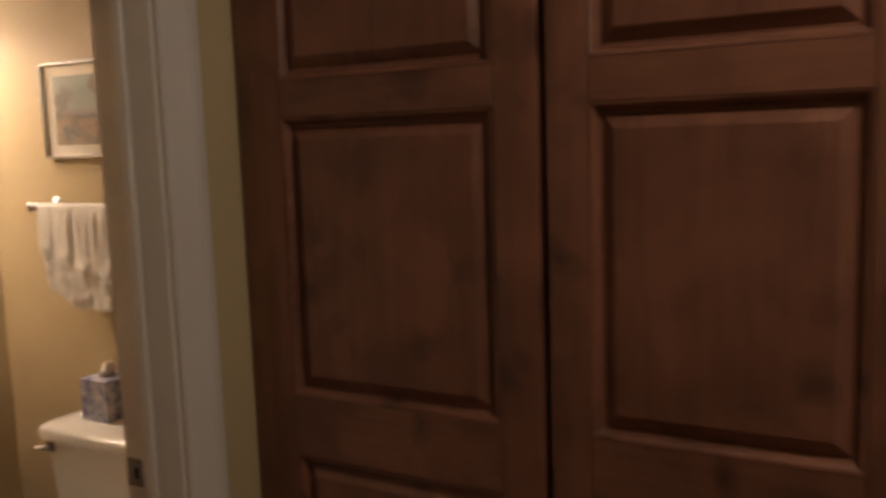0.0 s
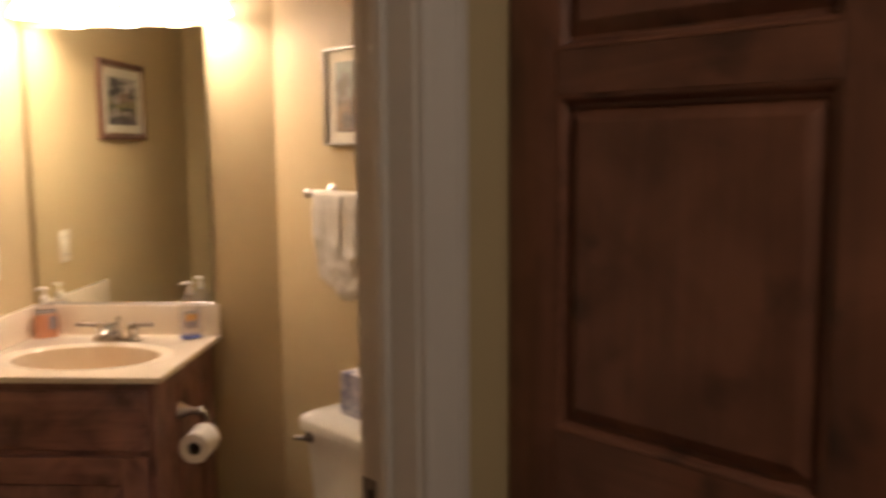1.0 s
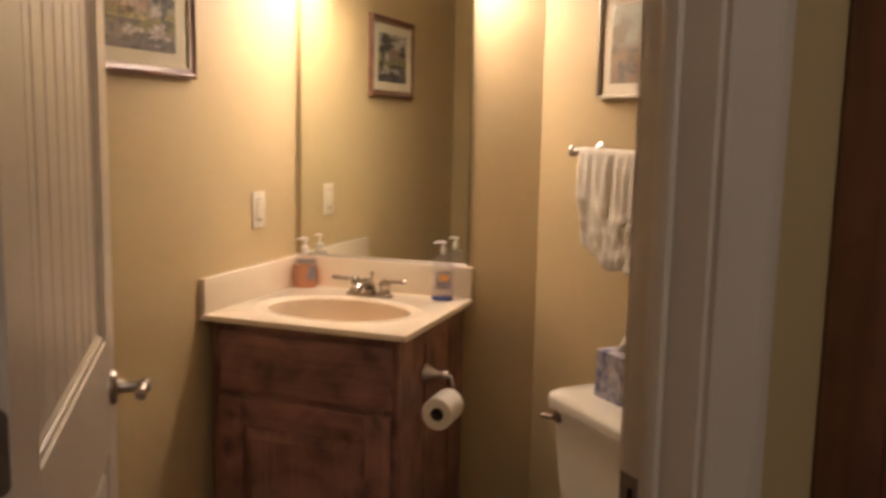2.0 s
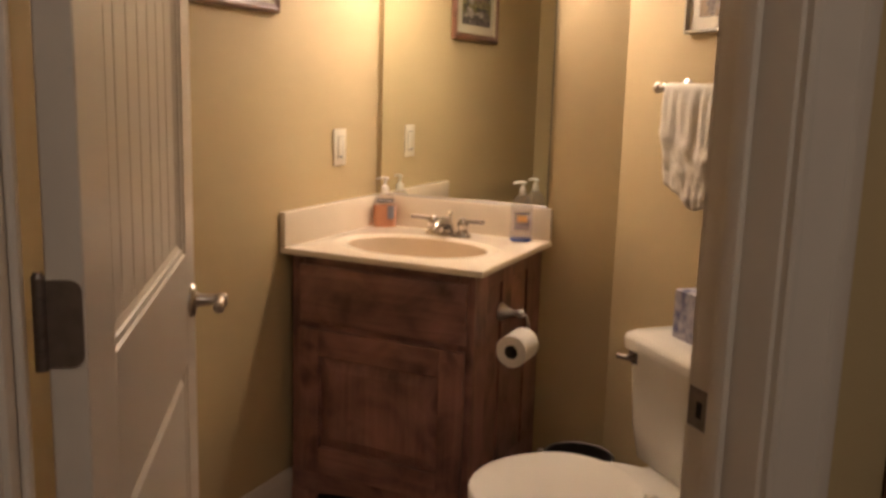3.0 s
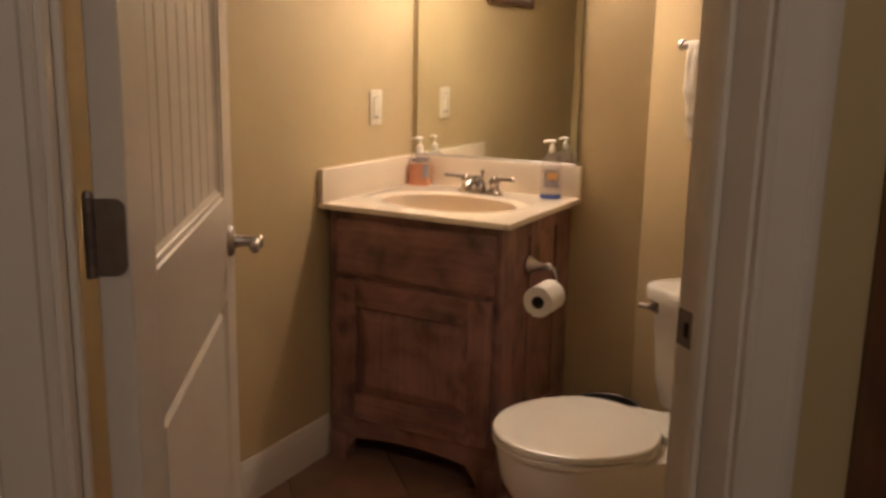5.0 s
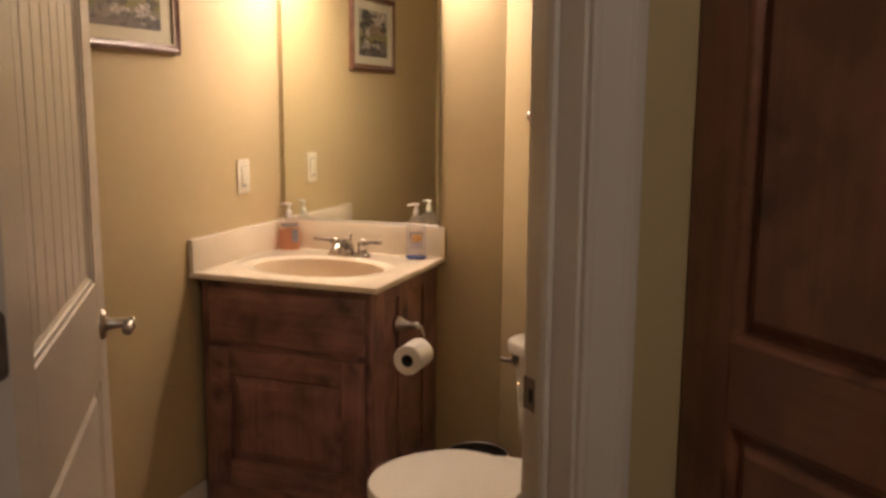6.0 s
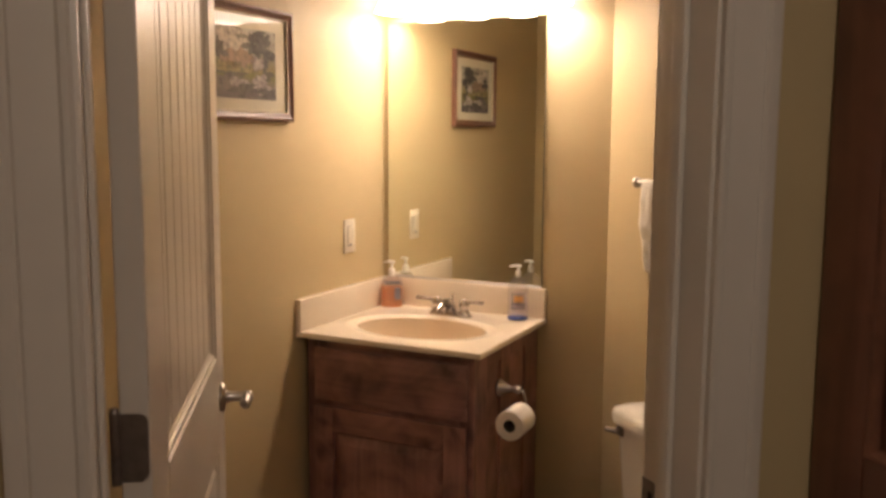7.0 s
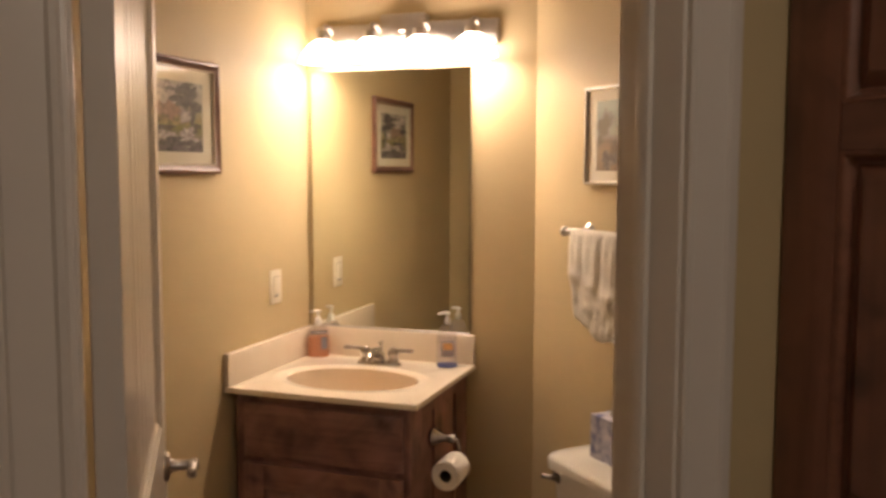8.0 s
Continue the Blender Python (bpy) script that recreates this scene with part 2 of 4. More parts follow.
def plan_slab(z0, z1):
    bm = bmesh.new()
    box(bm, U0 - 0.12, U1 + 0.12, V0 - 0.12, VB, z0, z1)
    box(bm, UL - 0.12, UR + 0.12, VB, 0.17, z0, z1)
    bmesh.ops.transform(bm, matrix=R45, verts=bm.verts[:])
    return bm


c = plan_slab(TOP, TOP + 0.1)
setting("ceiling", c, CEIL, None, "pale textured ceiling", "ceiling")
setting("hall_wall_west", bx(U0 - 0.12, U0, V0, VH + 0.05, 0, TOP), HALL_PAINT, R45, "tan painted hall wall", "wall")
setting("hall_wall_east", bx(U1, U1 + 0.12, V0, VH, 0, TOP), HALL_PAINT, R45, "tan painted hall wall behind the cabinet", "wall")
setting("hall_wall_south", bx(U0, U1, V0 - 0.12, V0, 0, TOP), HALL_PAINT, R45, "tan painted hall wall", "wall")
floor = setting("floor", plan_slab(-0.12, -0.006), GROUT, None, "brown tiled floor with dark grout", "floor")


# ---- trim ----
def casing_piece(name, outline, label):
    return setting(name, outline, TRIM, R45, label, "door casing")


CASING = [(0.0, 0.0), (0.0, 0.010), (0.004, 0.013), (0.010, 0.013), (0.014, 0.009), (0.020, 0.0095), (0.034, 0.012), (0.048, 0.0155),
          (0.054, 0.0185), (0.058, 0.015), (0.062, 0.0195), (0.074, 0.0205), (0.079, 0.018), (0.080, 0.0)]  # across, depth


def casing_leg(name, edge, way, z1):
    bm = bmesh.new()
    extrude_profile(bm, CASING, lambda a, b, e: Vector((edge + way * a, VH - b, e * z1)))
    return casing_piece(name, bm, "white painted moulded door casing")


casing_leg("trim_1", J1 + 0.006, 1, DOOR_H + 0.086)
casing_leg("trim_2", J0 - 0.006, -1, DOOR_H + 0.086)
bm = bmesh.new()
extrude_profile(bm, CASING, lambda a, b, e: Vector(((J0 - 0.006) * (1 - e) + (J1 + 0.006) * e, VH - b, DOOR_H + 0.006 + a)))
casing_piece("trim_3", bm, "white painted moulded head casing")
for nm, edge, way in (("trim_4", J1 + 0.005, 1), ("trim_5", J0 - 0.006, -1)):
    bm = bmesh.new()
    extrude_profile(bm, CASING, lambda a, b, e: Vector((edge + way * a, VB + (b + (0.004 if b else 0.0)), e * (DOOR_H + 0.086))))
    casing_piece(nm, bm, "white painted bathroom side casing")

# door frame: jambs, head and stops
frame_1 = tagged(new("door_frame"), "white painted door frame with stops", "door frame", "", "structure")
frame_1.matrix_world = R45
part("jamb", bx(J1, J1 + 0.018, VH, VB, 0, DOOR_H, bevel=0.0015), TRIM, frame_1)
part("jamb", bx(J0 - 0.018, J0, VH, VB, 0, DOOR_H, bevel=0.0015), TRIM, frame_1)
part("head", bx(J0 - 0.018, J1 + 0.018, VH, VB, DOOR_H, DOOR_H + 0.018), TRIM, frame_1)
part("stop", bx(J1 - 0.011, J1, VH + 0.055, VB - 0.042, 0, DOOR_H, bevel=0.0045), TRIM, frame_1)
part("stop", bx(J0, J0 + 0.009, VH + 0.055, VB - 0.042, 0, DOOR_H, bevel=0.0045), TRIM, frame_1)
part("stop", bx(J0 + 0.011, J1 - 0.011, VH + 0.055, VB - 0.042, DOOR_H - 0.011, DOOR_H, bevel=0.002), TRIM, frame_1)
bm = bmesh.new()
box(bm, J1 - 0.002, J1 - 0.0005, VB - 0.038, VB + 0.003, 0.900, 0.950, bevel=0.0006, seg=1)
plate = part("strike_plate", bm, DARKMETAL, frame_1, "satin nickel strike plate")
# the plate is not cut; near-black colour stands for shade inside the hole
part("latch_hole", bx(J1 - 0.0026, J1 - 0.0018, VB - 0.024, VB - 0.014, 0.914, 0.934), DARK, plate, "latch hole as a flat patch, its inner shade in the colour")

BASE = [(0, 0), (0.014, 0), (0.014, 0.098), (0.011, 0.108), (0.009, 0.112), (0.009, 0.120), (0.004, 0.130), (0, 0.130)]


def skirting(name, p0, p1, inward):
    """p0, p1: ends of the run on the wall; inward: unit way into the room."""
    p0, p1, inward = Vector((*p0, 0)), Vector((*p1, 0)), Vector((*inward, 0))
    bm = bmesh.new()
    extrude_profile(bm, BASE, lambda a, b, e: p0.lerp(p1, e) + inward * a + Vector((0, 0, b)))
    return setting(name, bm, TRIM, None, "white painted moulded skirting board", "baseboard")


def xy(u, v):
    p = R45 @ Vector((u, v, 0))
    return (p.x, p.y)


q = math.sqrt(0.5)
skirting("baseboard_1", (0, -0.52), (0, YC), (1, 0))
skirting("baseboard_2", (0.625, 0), (XM, 0), (0, -1))
skirting("baseboard_3", xy(UR, -UR), xy(UR, VB), (-q, -q))
skirting("baseboard_4", xy(UL, -UL - 2 * abs(UL)), xy(UL, VB), (q, q))
skirting("baseboard_5", xy(J1 + 0.09, VB), xy(UR, VB), (-q, q))
skirting("baseboard_6", xy(-0.094, VH), xy(-0.004, VH), (q, -q))
skirting("baseboard_7", xy(U0, VH), xy(J0 - 0.09, VH), (q, -q))
skirting("baseboard_8", xy(U0, V0), xy(U0, VH), (q, q))

# assumed ceiling light in the hall, out of view behind the camera; form and place chosen
dome = thing("ceiling_light", R45 @ Matrix.Translation((-0.60, -3.72, TOP)), "assumed round ceiling light in the hall, unseen, lit", "ceiling light")
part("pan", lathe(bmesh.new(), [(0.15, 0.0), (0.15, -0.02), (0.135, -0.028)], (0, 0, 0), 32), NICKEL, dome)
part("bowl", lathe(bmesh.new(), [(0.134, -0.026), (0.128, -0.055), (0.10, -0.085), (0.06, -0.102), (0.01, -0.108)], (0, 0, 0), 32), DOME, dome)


# ---- the bathroom door ----
def shaker_moulding(bm, x0, x1, z0, z1, y, depth, width, out):
    """Sloped sticking round a sunk panel on the face y; out = -1 faces the hall side."""
    steps = [(0.0, 0.0), (0.003, 0.0035), (0.010, 0.0045), (0.012, 0.0075), (width, depth)]
    loops = []
    for w_, d_ in steps:
        yy = y - out * d_
        loops.append([Vector((x0 + w_, yy, z0 + w_)), Vector((x1 - w_, yy, z0 + w_)), Vector((x1 - w_, yy, z1 - w_)), Vector((x0 + w_, yy, z1 - w_))])
    return rings(bm, loops, False, False)


def bathroom_door():
    m = R45 @ Matrix.Translation((-0.898, -2.0725, 0)) @ Matrix.Rotation(radians(78.7), 4, "Z")
    door = tagged(new("door_1"), "white painted two-panel plank door standing open", "door", "", "structure")
    door.matrix_world = m
    w, t, z0, z1 = 0.800, 0.035, 0.012, 2.035
    sx0, sx1 = 0.124, 0.690
    spans = ((0.235, 0.814), (1.004, 1.915))
    bm = bmesh.new()
    box(bm, 0.002, sx0, -t, 0, z0, z1, bevel=0.0015, seg=1)
    part("stile", bm, TRIM, door)
    part("stile", bx(sx1, w, -t, 0, z0, z1, bevel=0.0015, seg=1), TRIM, door)
    for a, b in ((z0, spans[0][0]), (spans[0][1], spans[1][0]), (spans[1][1], z1)):
        part("rail", bx(sx0, sx1, -t, 0, a, b), TRIM, door)
    for k, (a, b) in enumerate(spans):
        for face, out in ((-t, -1), (0, 1)):
            bm = shaker_moulding(bmesh.new(), sx0, sx1, a, b, face, 0.0135, 0.026, out)
            part("panel_moulding", bm, TRIM, door, angle=20)
        x0, x1, a2, b2 = sx0, sx1, a, b
        if k == 0:
            bm = bmesh.new()
            for face, o in ((-t, 1), (0, -1)):
                loops = []
                for i, d_ in ((0.012, 0.0150), (0.016, 0.0150), (0.029, 0.0040), (0.034, 0.0030)):
                    y_ = face + o * d_
                    loops.append([Vector((x0 + i, y_, a2 + i)), Vector((x1 - i, y_, a2 + i)), Vector((x1 - i, y_, b2 - i)), Vector((x0 + i, y_, b2 - i))])
                rings(bm, loops, False, True)
            part("panel", bm, TRIM, door, angle=12)
        else:
            n = 7
            pw = (x1 - x0 - 0.052) / n
            for i in range(n):
                p0 = x0 + 0.026 + i * pw
                part("plank", bx(p0 + 0.0012, p0 + pw - 0.0012, -t + 0.0110, -0.0110, a2 + 0.01, b2 - 0.01, bevel=0.0030, seg=1), TRIM, door)
            part("panel_core", bx(x0, x1, -t + 0.0150, -0.0150, a2, b2), TRIM, door)
    # lever handles and rose
    for s, y in ((-1, -t), (1, 0)):
        bm = bmesh.new()
        lathe(bm, [(0.030, 0), (0.030, 0.004), (0.026, 0.009), (0.014, 0.011), (0.011, 0.02), (0.0095, 0.045), (0.0115, 0.052), (0.012, 0.060), (0.009, 0.064)], (0.738, y, 0.914), 24,
              Matrix.Rotation(radians(90 if s < 0 else -90), 4, "X"))
        rose = part("handle", bm, NICKEL, door, "satin nickel lever handle")
        bm = bmesh.new()
        yy = y + s * 0.052
        tube(bm, [(0.748, yy, 0.915), (0.738, yy, 0.915), (0.724, yy + s * 0.001, 0.913), (0.710, yy, 0.910), (0.702, yy, 0.908), (0.696, yy, 0.907)],
             [0.0065, 0.0100, 0.0082, 0.0088, 0.0105, 0.0055], 14)
        part("lever", bm, NICKEL, rose)
    part("latch_face", bx(w - 0.0005, w + 0.001, -0.030, -0.006, 0.90, 0.955), NICKEL, door)
    for z in (0.285, 1.071, 1.82):
        bm = bmesh.new()
        n = 8
        zz0, zz1, yy0, yy1, r = z - 0.0420, z + 0.0420, -0.033, 0.0, 0.012
        pts = [(yy1, zz0), (yy0 + r, zz0)] + [(yy0 + r - r * math.sin(k / n * math.pi / 2), zz0 + r - r * math.cos(k / n * math.pi / 2)) for k in range(1, n + 1)]
        pts += [(yy0 + r - r * math.cos(k / n * math.pi / 2), zz1 - r + r * math.sin(k / n * math.pi / 2)) for k in range(0, n + 1)] + [(yy1, zz1)]
        rings(bm, [[Vector((x, a, b)) for a, b in pts] for x in (0.0022, -0.0006)])
        hinge = part("hinge", bm, DARKMETAL, door, "dark aged metal butt hinge")
        bm = bmesh.new()
        for k in range(5):
            a = z - 0.0445 + k * 0.0178
            rod(bm, (-0.001, 0.005, a), (-0.001, 0.005, a + 0.0172), 0.0062, seg=14)
        rod(bm, (-0.001, 0.005, z + 0.0445), (-0.001, 0.005, z + 0.050), 0.0066, 0.004, 14)
        part("knuckle", bm, DARKMETAL, hinge)
    return door


bathroom_door()


# ---- hall cabinet ----
def raised_panel(bm, face, v0, v1, z0, z1, lift=0.013, slope=0.020):
    """Raised field with sloped borders; the face looks towards -u."""
    loops = []
    for inset, u in ((0.0, face + 0.017), (0.003, face + 0.017), (slope * 0.8, face + 0.017 - lift * 0.75), (slope, face + 0.017 - lift), (slope + 0.003, face + 0.017 - lift - 0.0015)):
        loops.append([Vector((u, v0 - inset, z0 + inset)), Vector((u, v1 + inset, z0 + inset)), Vector((u, v1 + inset, z1 - inset)), Vector((u, v0 - inset, z1 - inset))])
    return rings(bm, loops, False, True)


def sticking(bm, face, v0, v1, z0, z1):
    loops = []
    for inset, d in ((0.0, 0.0), (0.003, 0.001), (0.007, 0.005), (0.010, 0.012), (0.013, 0.0165), (0.017, 0.0175)):
        u = face + d
        loops.append([Vector((u, v0 - inset, z0 + inset)), Vector((u, v1 + inset, z0 + inset)), Vector((u, v1 + inset, z1 - inset)), Vector((u, v0 - inset, z1 - inset))])
    return rings(bm, loops, False, False)


def hall_cabinet():
    cab = thing("hall_cabinet", R45, "tall dark-stained knotty alder cabinet with raised panel doors", "cabinet")
    vs, ve, h = VH - 0.002, -4.02, 2.38
    part("body", bx(0.022, U1 - 0.004, ve, vs, 0.0, h, bevel=0.002), ALDER, cab)
    doors = ((-2.209, -2.776, -2.302, -2.704), (-2.790, -3.365, -2.853, -3.214), (-3.377, -4.01, -3.46, -3.93))
    rows = ((0.20, 0.928), (1.038, 1.520), (1.582, 2.20))
    for v0, v1, p0, p1 in doors:
        d = new("door")
        d.parent = cab
        f = 0.0
        part("stile", bx(f, 0.02, p0, v0, 0.10, 2.30, bevel=0.005), ALDER, d)
        part("stile", bx(f, 0.02, v1, p1, 0.10, 2.30, bevel=0.005), ALDER, d)
        zs = [0.10] + [z for r in rows for z in r] + [2.30]
        for a, b in zip(zs[::2], zs[1::2]):
            part("rail", bx(f + 0.0006, 0.02, p1, p0, a, b, bevel=0.001, seg=1), ALDER_Y, d)
        for a, b in rows:
            bm = sticking(bmesh.new(), f, p0, p1, a, b)
            part("moulding", bm, ALDER_Y, d)
            bm = raised_panel(bmesh.new(), f, p0 - 0.015, p1 + 0.015, a + 0.015, b - 0.015)
            part("panel", bm, ALDER, d, angle=12)
    part("plinth", bx(0.05, 0.07, ve + 0.01, vs - 0.01, 0.0, 0.10), ALDER_Y, cab)
    return cab


hall_cabinet()


# ---- vanity ----
def panel_front(bm, x0, x1, z0, z1, y, inset, lift):
    loops = []
    for i, d in ((0.0, 0.0), (0.004, 0.0), (inset, -lift), (inset + 0.003, -lift - 0.0015)):
        loops.append([Vector((x0 + i, y + d, z0 + i)), Vector((x1 - i, y + d, z0 + i)), Vector((x1 - i, y + d, z1 - i)), Vector((x0 + i, y + d, z1 - i))])
    return rings(bm, loops, False, True)


CT = 0.826


def vanity():
    van = thing("vanity_cabinet", Matrix.Identity(4), "dark-stained knotty alder vanity with drawer front and arched apron", "vanity")
    x0, x1, y0, y1, z1 = 0.026, 0.606, -0.540, -0.004, CT - 0.017
    bm = bx(x0 + 0.004, x1 - 0.012, y0 + 0.018, y1, 0.11, 0.60)
    box(bm, x0 + 0.004, x0 + 0.018, y0 + 0.018, y1, 0.60, z1)
    box(bm, x1 - 0.026, x1 - 0.022, y0 + 0.018, y1, 0.60, z1)
    box(bm, x0 + 0.018, x1 - 0.026, y0 + 0.018, y0 + 0.024, 0.60, z1)
    part("body", bm, VAN_Z, van)
    # face frame
    part("stile", bx(x0, x0 + 0.045, y0, y0 + 0.02, 0.0, z1, bevel=0.0015, seg=1), VAN_Z, van)
    part("stile", bx(x1 - 0.045, x1, y0, y0 + 0.02, 0.0, z1, bevel=0.0015, seg=1), VAN_Z, van)
    part("rail", bx(x0 + 0.045, x1 - 0.045, y0 + 0.0006, y0 + 0.02, z1 - 0.03, z1), VAN_X, van)
    part("rail", bx(x0 + 0.045, x1 - 0.045, y0 + 0.0006, y0 + 0.02, 0.575, 0.615), VAN_X, van)
    # arched apron between shaped feet
    bm = bmesh.new()
    n = 24
    low, high = [], []
    for k in range(n + 1):
        s = k / n
        x = x0 + (x1 - x0) * s
        e = min(s, 1 - s) * (x1 - x0)
        if e < 0.055:
            z = 0.002
        elif e < 0.10:
            z = 0.002 + 0.080 * math.sin((e - 0.055) / 0.045 * math.pi / 2)
        else:
            z = 0.082 + 0.016 * math.sin(min(1, (e - 0.10) / 0.2) * math.pi / 2)
        low.append((x, z))
        high.append((x, 0.145))
    ring = low + high[::-1]
    rings(bm, [[Vector((a, y, b)) for a, b in ring] for y in (y0 - 0.004, y0 - 0.0006)])
    part("apron", bm, VAN_X, van)
    for a, b in ((x0 - 0.003, x0 + 0.06), (x1 - 0.06, x1 + 0.003)):
        part("foot", bx(a, b, y0 - 0.009, y0 + 0.05, 0.0, 0.085, bevel=0.006), VAN_Z, van)
    for b in (x0 + 0.002, x1 - 0.05):
        part("foot", bx(b, b + 0.048, -0.06, -0.006, 0.0, 0.11, bevel=0.004), VAN_Z, van)
    # false drawer front with a soft edge
    bm = bmesh.new()
    bx0, bx1, bz0, bz1, yy = 0.058, 0.586, 0.612, 0.780, y0
    rings(bm, [[Vector((a, y, b)) for a, b in ((bx0 + i, bz0 + i), (bx1 - i, bz0 + i), (bx1 - i, bz1 - i), (bx0 + i, bz1 - i))] for i, y in ((0, yy), (0, yy - 0.010), (0.004, yy - 0.014), (0.022, yy - 0.018), (0.026, yy - 0.0195))])
    part("drawer_front", bm, VAN_X, van)
    # framed door with raised panel
    d = new("door")
    d.parent = van
    dx0, dx1, dz0, dz1, f = 0.058, 0.586, 0.152, 0.594, y0 - 0.020
    sx0, sx1, sz0, sz1 = 0.128, 0.514, 0.234, 0.516
    part("stile", bx(dx0, sx0, f, y0 - 0.001, dz0, dz1, bevel=0.003), VAN_Z, d)
    part("stile", bx(sx1, dx1, f, y0 - 0.001, dz0, dz1, bevel=0.003), VAN_Z, d)
    part("rail", bx(sx0, sx1, f + 0.0005, y0 - 0.001, dz0, sz0, bevel=0.001, seg=1), VAN_X, d)
    part("rail", bx(sx0, sx1, f + 0.0005, y0 - 0.001, sz1, dz1, bevel=0.001, seg=1), VAN_X, d)
    part("panel", panel_front(bmesh.new(), sx0, sx1, sz0, sz1, f + 0.016, 0.034, 0.014), VAN_Z, d, angle=12)
    # framed side with two sunk upright panels
    sx = x1
    for a, b in ((y0 + 0.02, -0.448), (-0.338, -0.262), (-0.128, y1)):
        part("side_stile", bx(sx - 0.014, sx, a, b, 0.02 if b != -0.262 else 0.14, z1, bevel=0.001, seg=1), VAN_Z, van)
    for a, b in ((-0.448, -0.338), (-0.262, -0.128)):
        part("side_rail", bx(sx - 0.014, sx - 0.0004, a, b, z1 - 0.055, z1), VAN_Y, van)
        part("side_rail", bx(sx - 0.014, sx - 0.0004, a, b, 0.10, 0.19), VAN_Y, van)
        part("side_panel", bx(sx - 0.022, sx - 0.0065, a, b, 0.15, z1 - 0.02), VAN_Z, van)
    return van


vanity()


def countertop():
    top = thing("countertop", Matrix.Identity(4), "cream cultured marble vanity top with moulded oval basin", "countertop")
    bm = bmesh.new()
    w, d, z, th = 0.637, 0.570, CT, 0.017
    cx, cy, ra, rb = 0.325, -0.335, 0.218, 0.150
    n = 96
    def rect(t, inset):
        # ray from the basin's centre to the slab's edge
        c_, s_ = math.cos(t), math.sin(t)
        best = 9
        for lim, comp, o in ((w - inset - cx, c_, 1), (inset * 0 + 0.002 - cx, c_, -1), (-0.002 - cy, s_, 1), (-d + inset - cy, s_, -1)):
            if abs(comp) > 1e-6 and lim / comp > 0:
                best = min(best, lim / comp)
        return Vector((cx + best * c_, cy + best * s_, 0))
    angles = sorted([2 * math.pi * k / n for k in range(n)] + [math.atan2(yy - cy, xx - cx) % (2 * math.pi) for xx in (0.002, w) for yy in (-0.002, -d)])
    def rim(f, dz):
        return [Vector((cx + ra * f * math.cos(t), cy + rb * f * math.sin(t), z + dz)) for t in angles]
    loops = [[rect(t, 0) + Vector((0, 0, z - th)) for t in angles], [rect(t, 0) + Vector((0, 0, z - 0.004)) for t in angles],
             [rect(t, 0.0015) + Vector((0, 0, z - 0.001)) for t in angles], [rect(t, 0.004) + Vector((0, 0, z)) for t in angles]]
    loops += [rim(1.25, 0.0), rim(1.20, 0.0035), rim(1.14, 0.001), rim(1.06, 0.0005), rim(1.015, 0.0), rim(1.0, -0.003)]
    rings(bm, loops, False, False)
    part("slab", bm, MARBLE, top, angle=40)
    bowl = [rim(1.0, -0.003), rim(0.992, -0.012), rim(0.975, -0.034), rim(0.95, -0.070), rim(0.90, -0.106), rim(0.78, -0.136), rim(0.54, -0.152), rim(0.24, -0.158), rim(0.10, -0.160)]
    part("basin", rings(bmesh.new(), bowl, False, True), BASIN, top, "tan moulded oval basin", angle=40)
    part("underside", bx(0.01, 0.09, -d + 0.01, -0.01, z - th, z - th + 0.002), MARBLE, top)
    part("backsplash", bx(0.0205, w - 0.001, -0.0205, -0.002, z - 0.001, z + 0.102, bevel=0.003), MARBLE, top)
    part("sidesplash", bx(0.001, 0.020, -d + 0.001, -0.002, z - 0.001, z + 0.102, bevel=0.003), MARBLE, top)
    bm = bmesh.new()
    lathe(bm, [(0.022, 0), (0.022, 0.002), (0.017, 0.003), (0.012, 0.001)], (cx, cy, z - 0.1595), 24)
    part("drain", bm, CHROME, top, "chrome drain ring")
    return top


countertop()


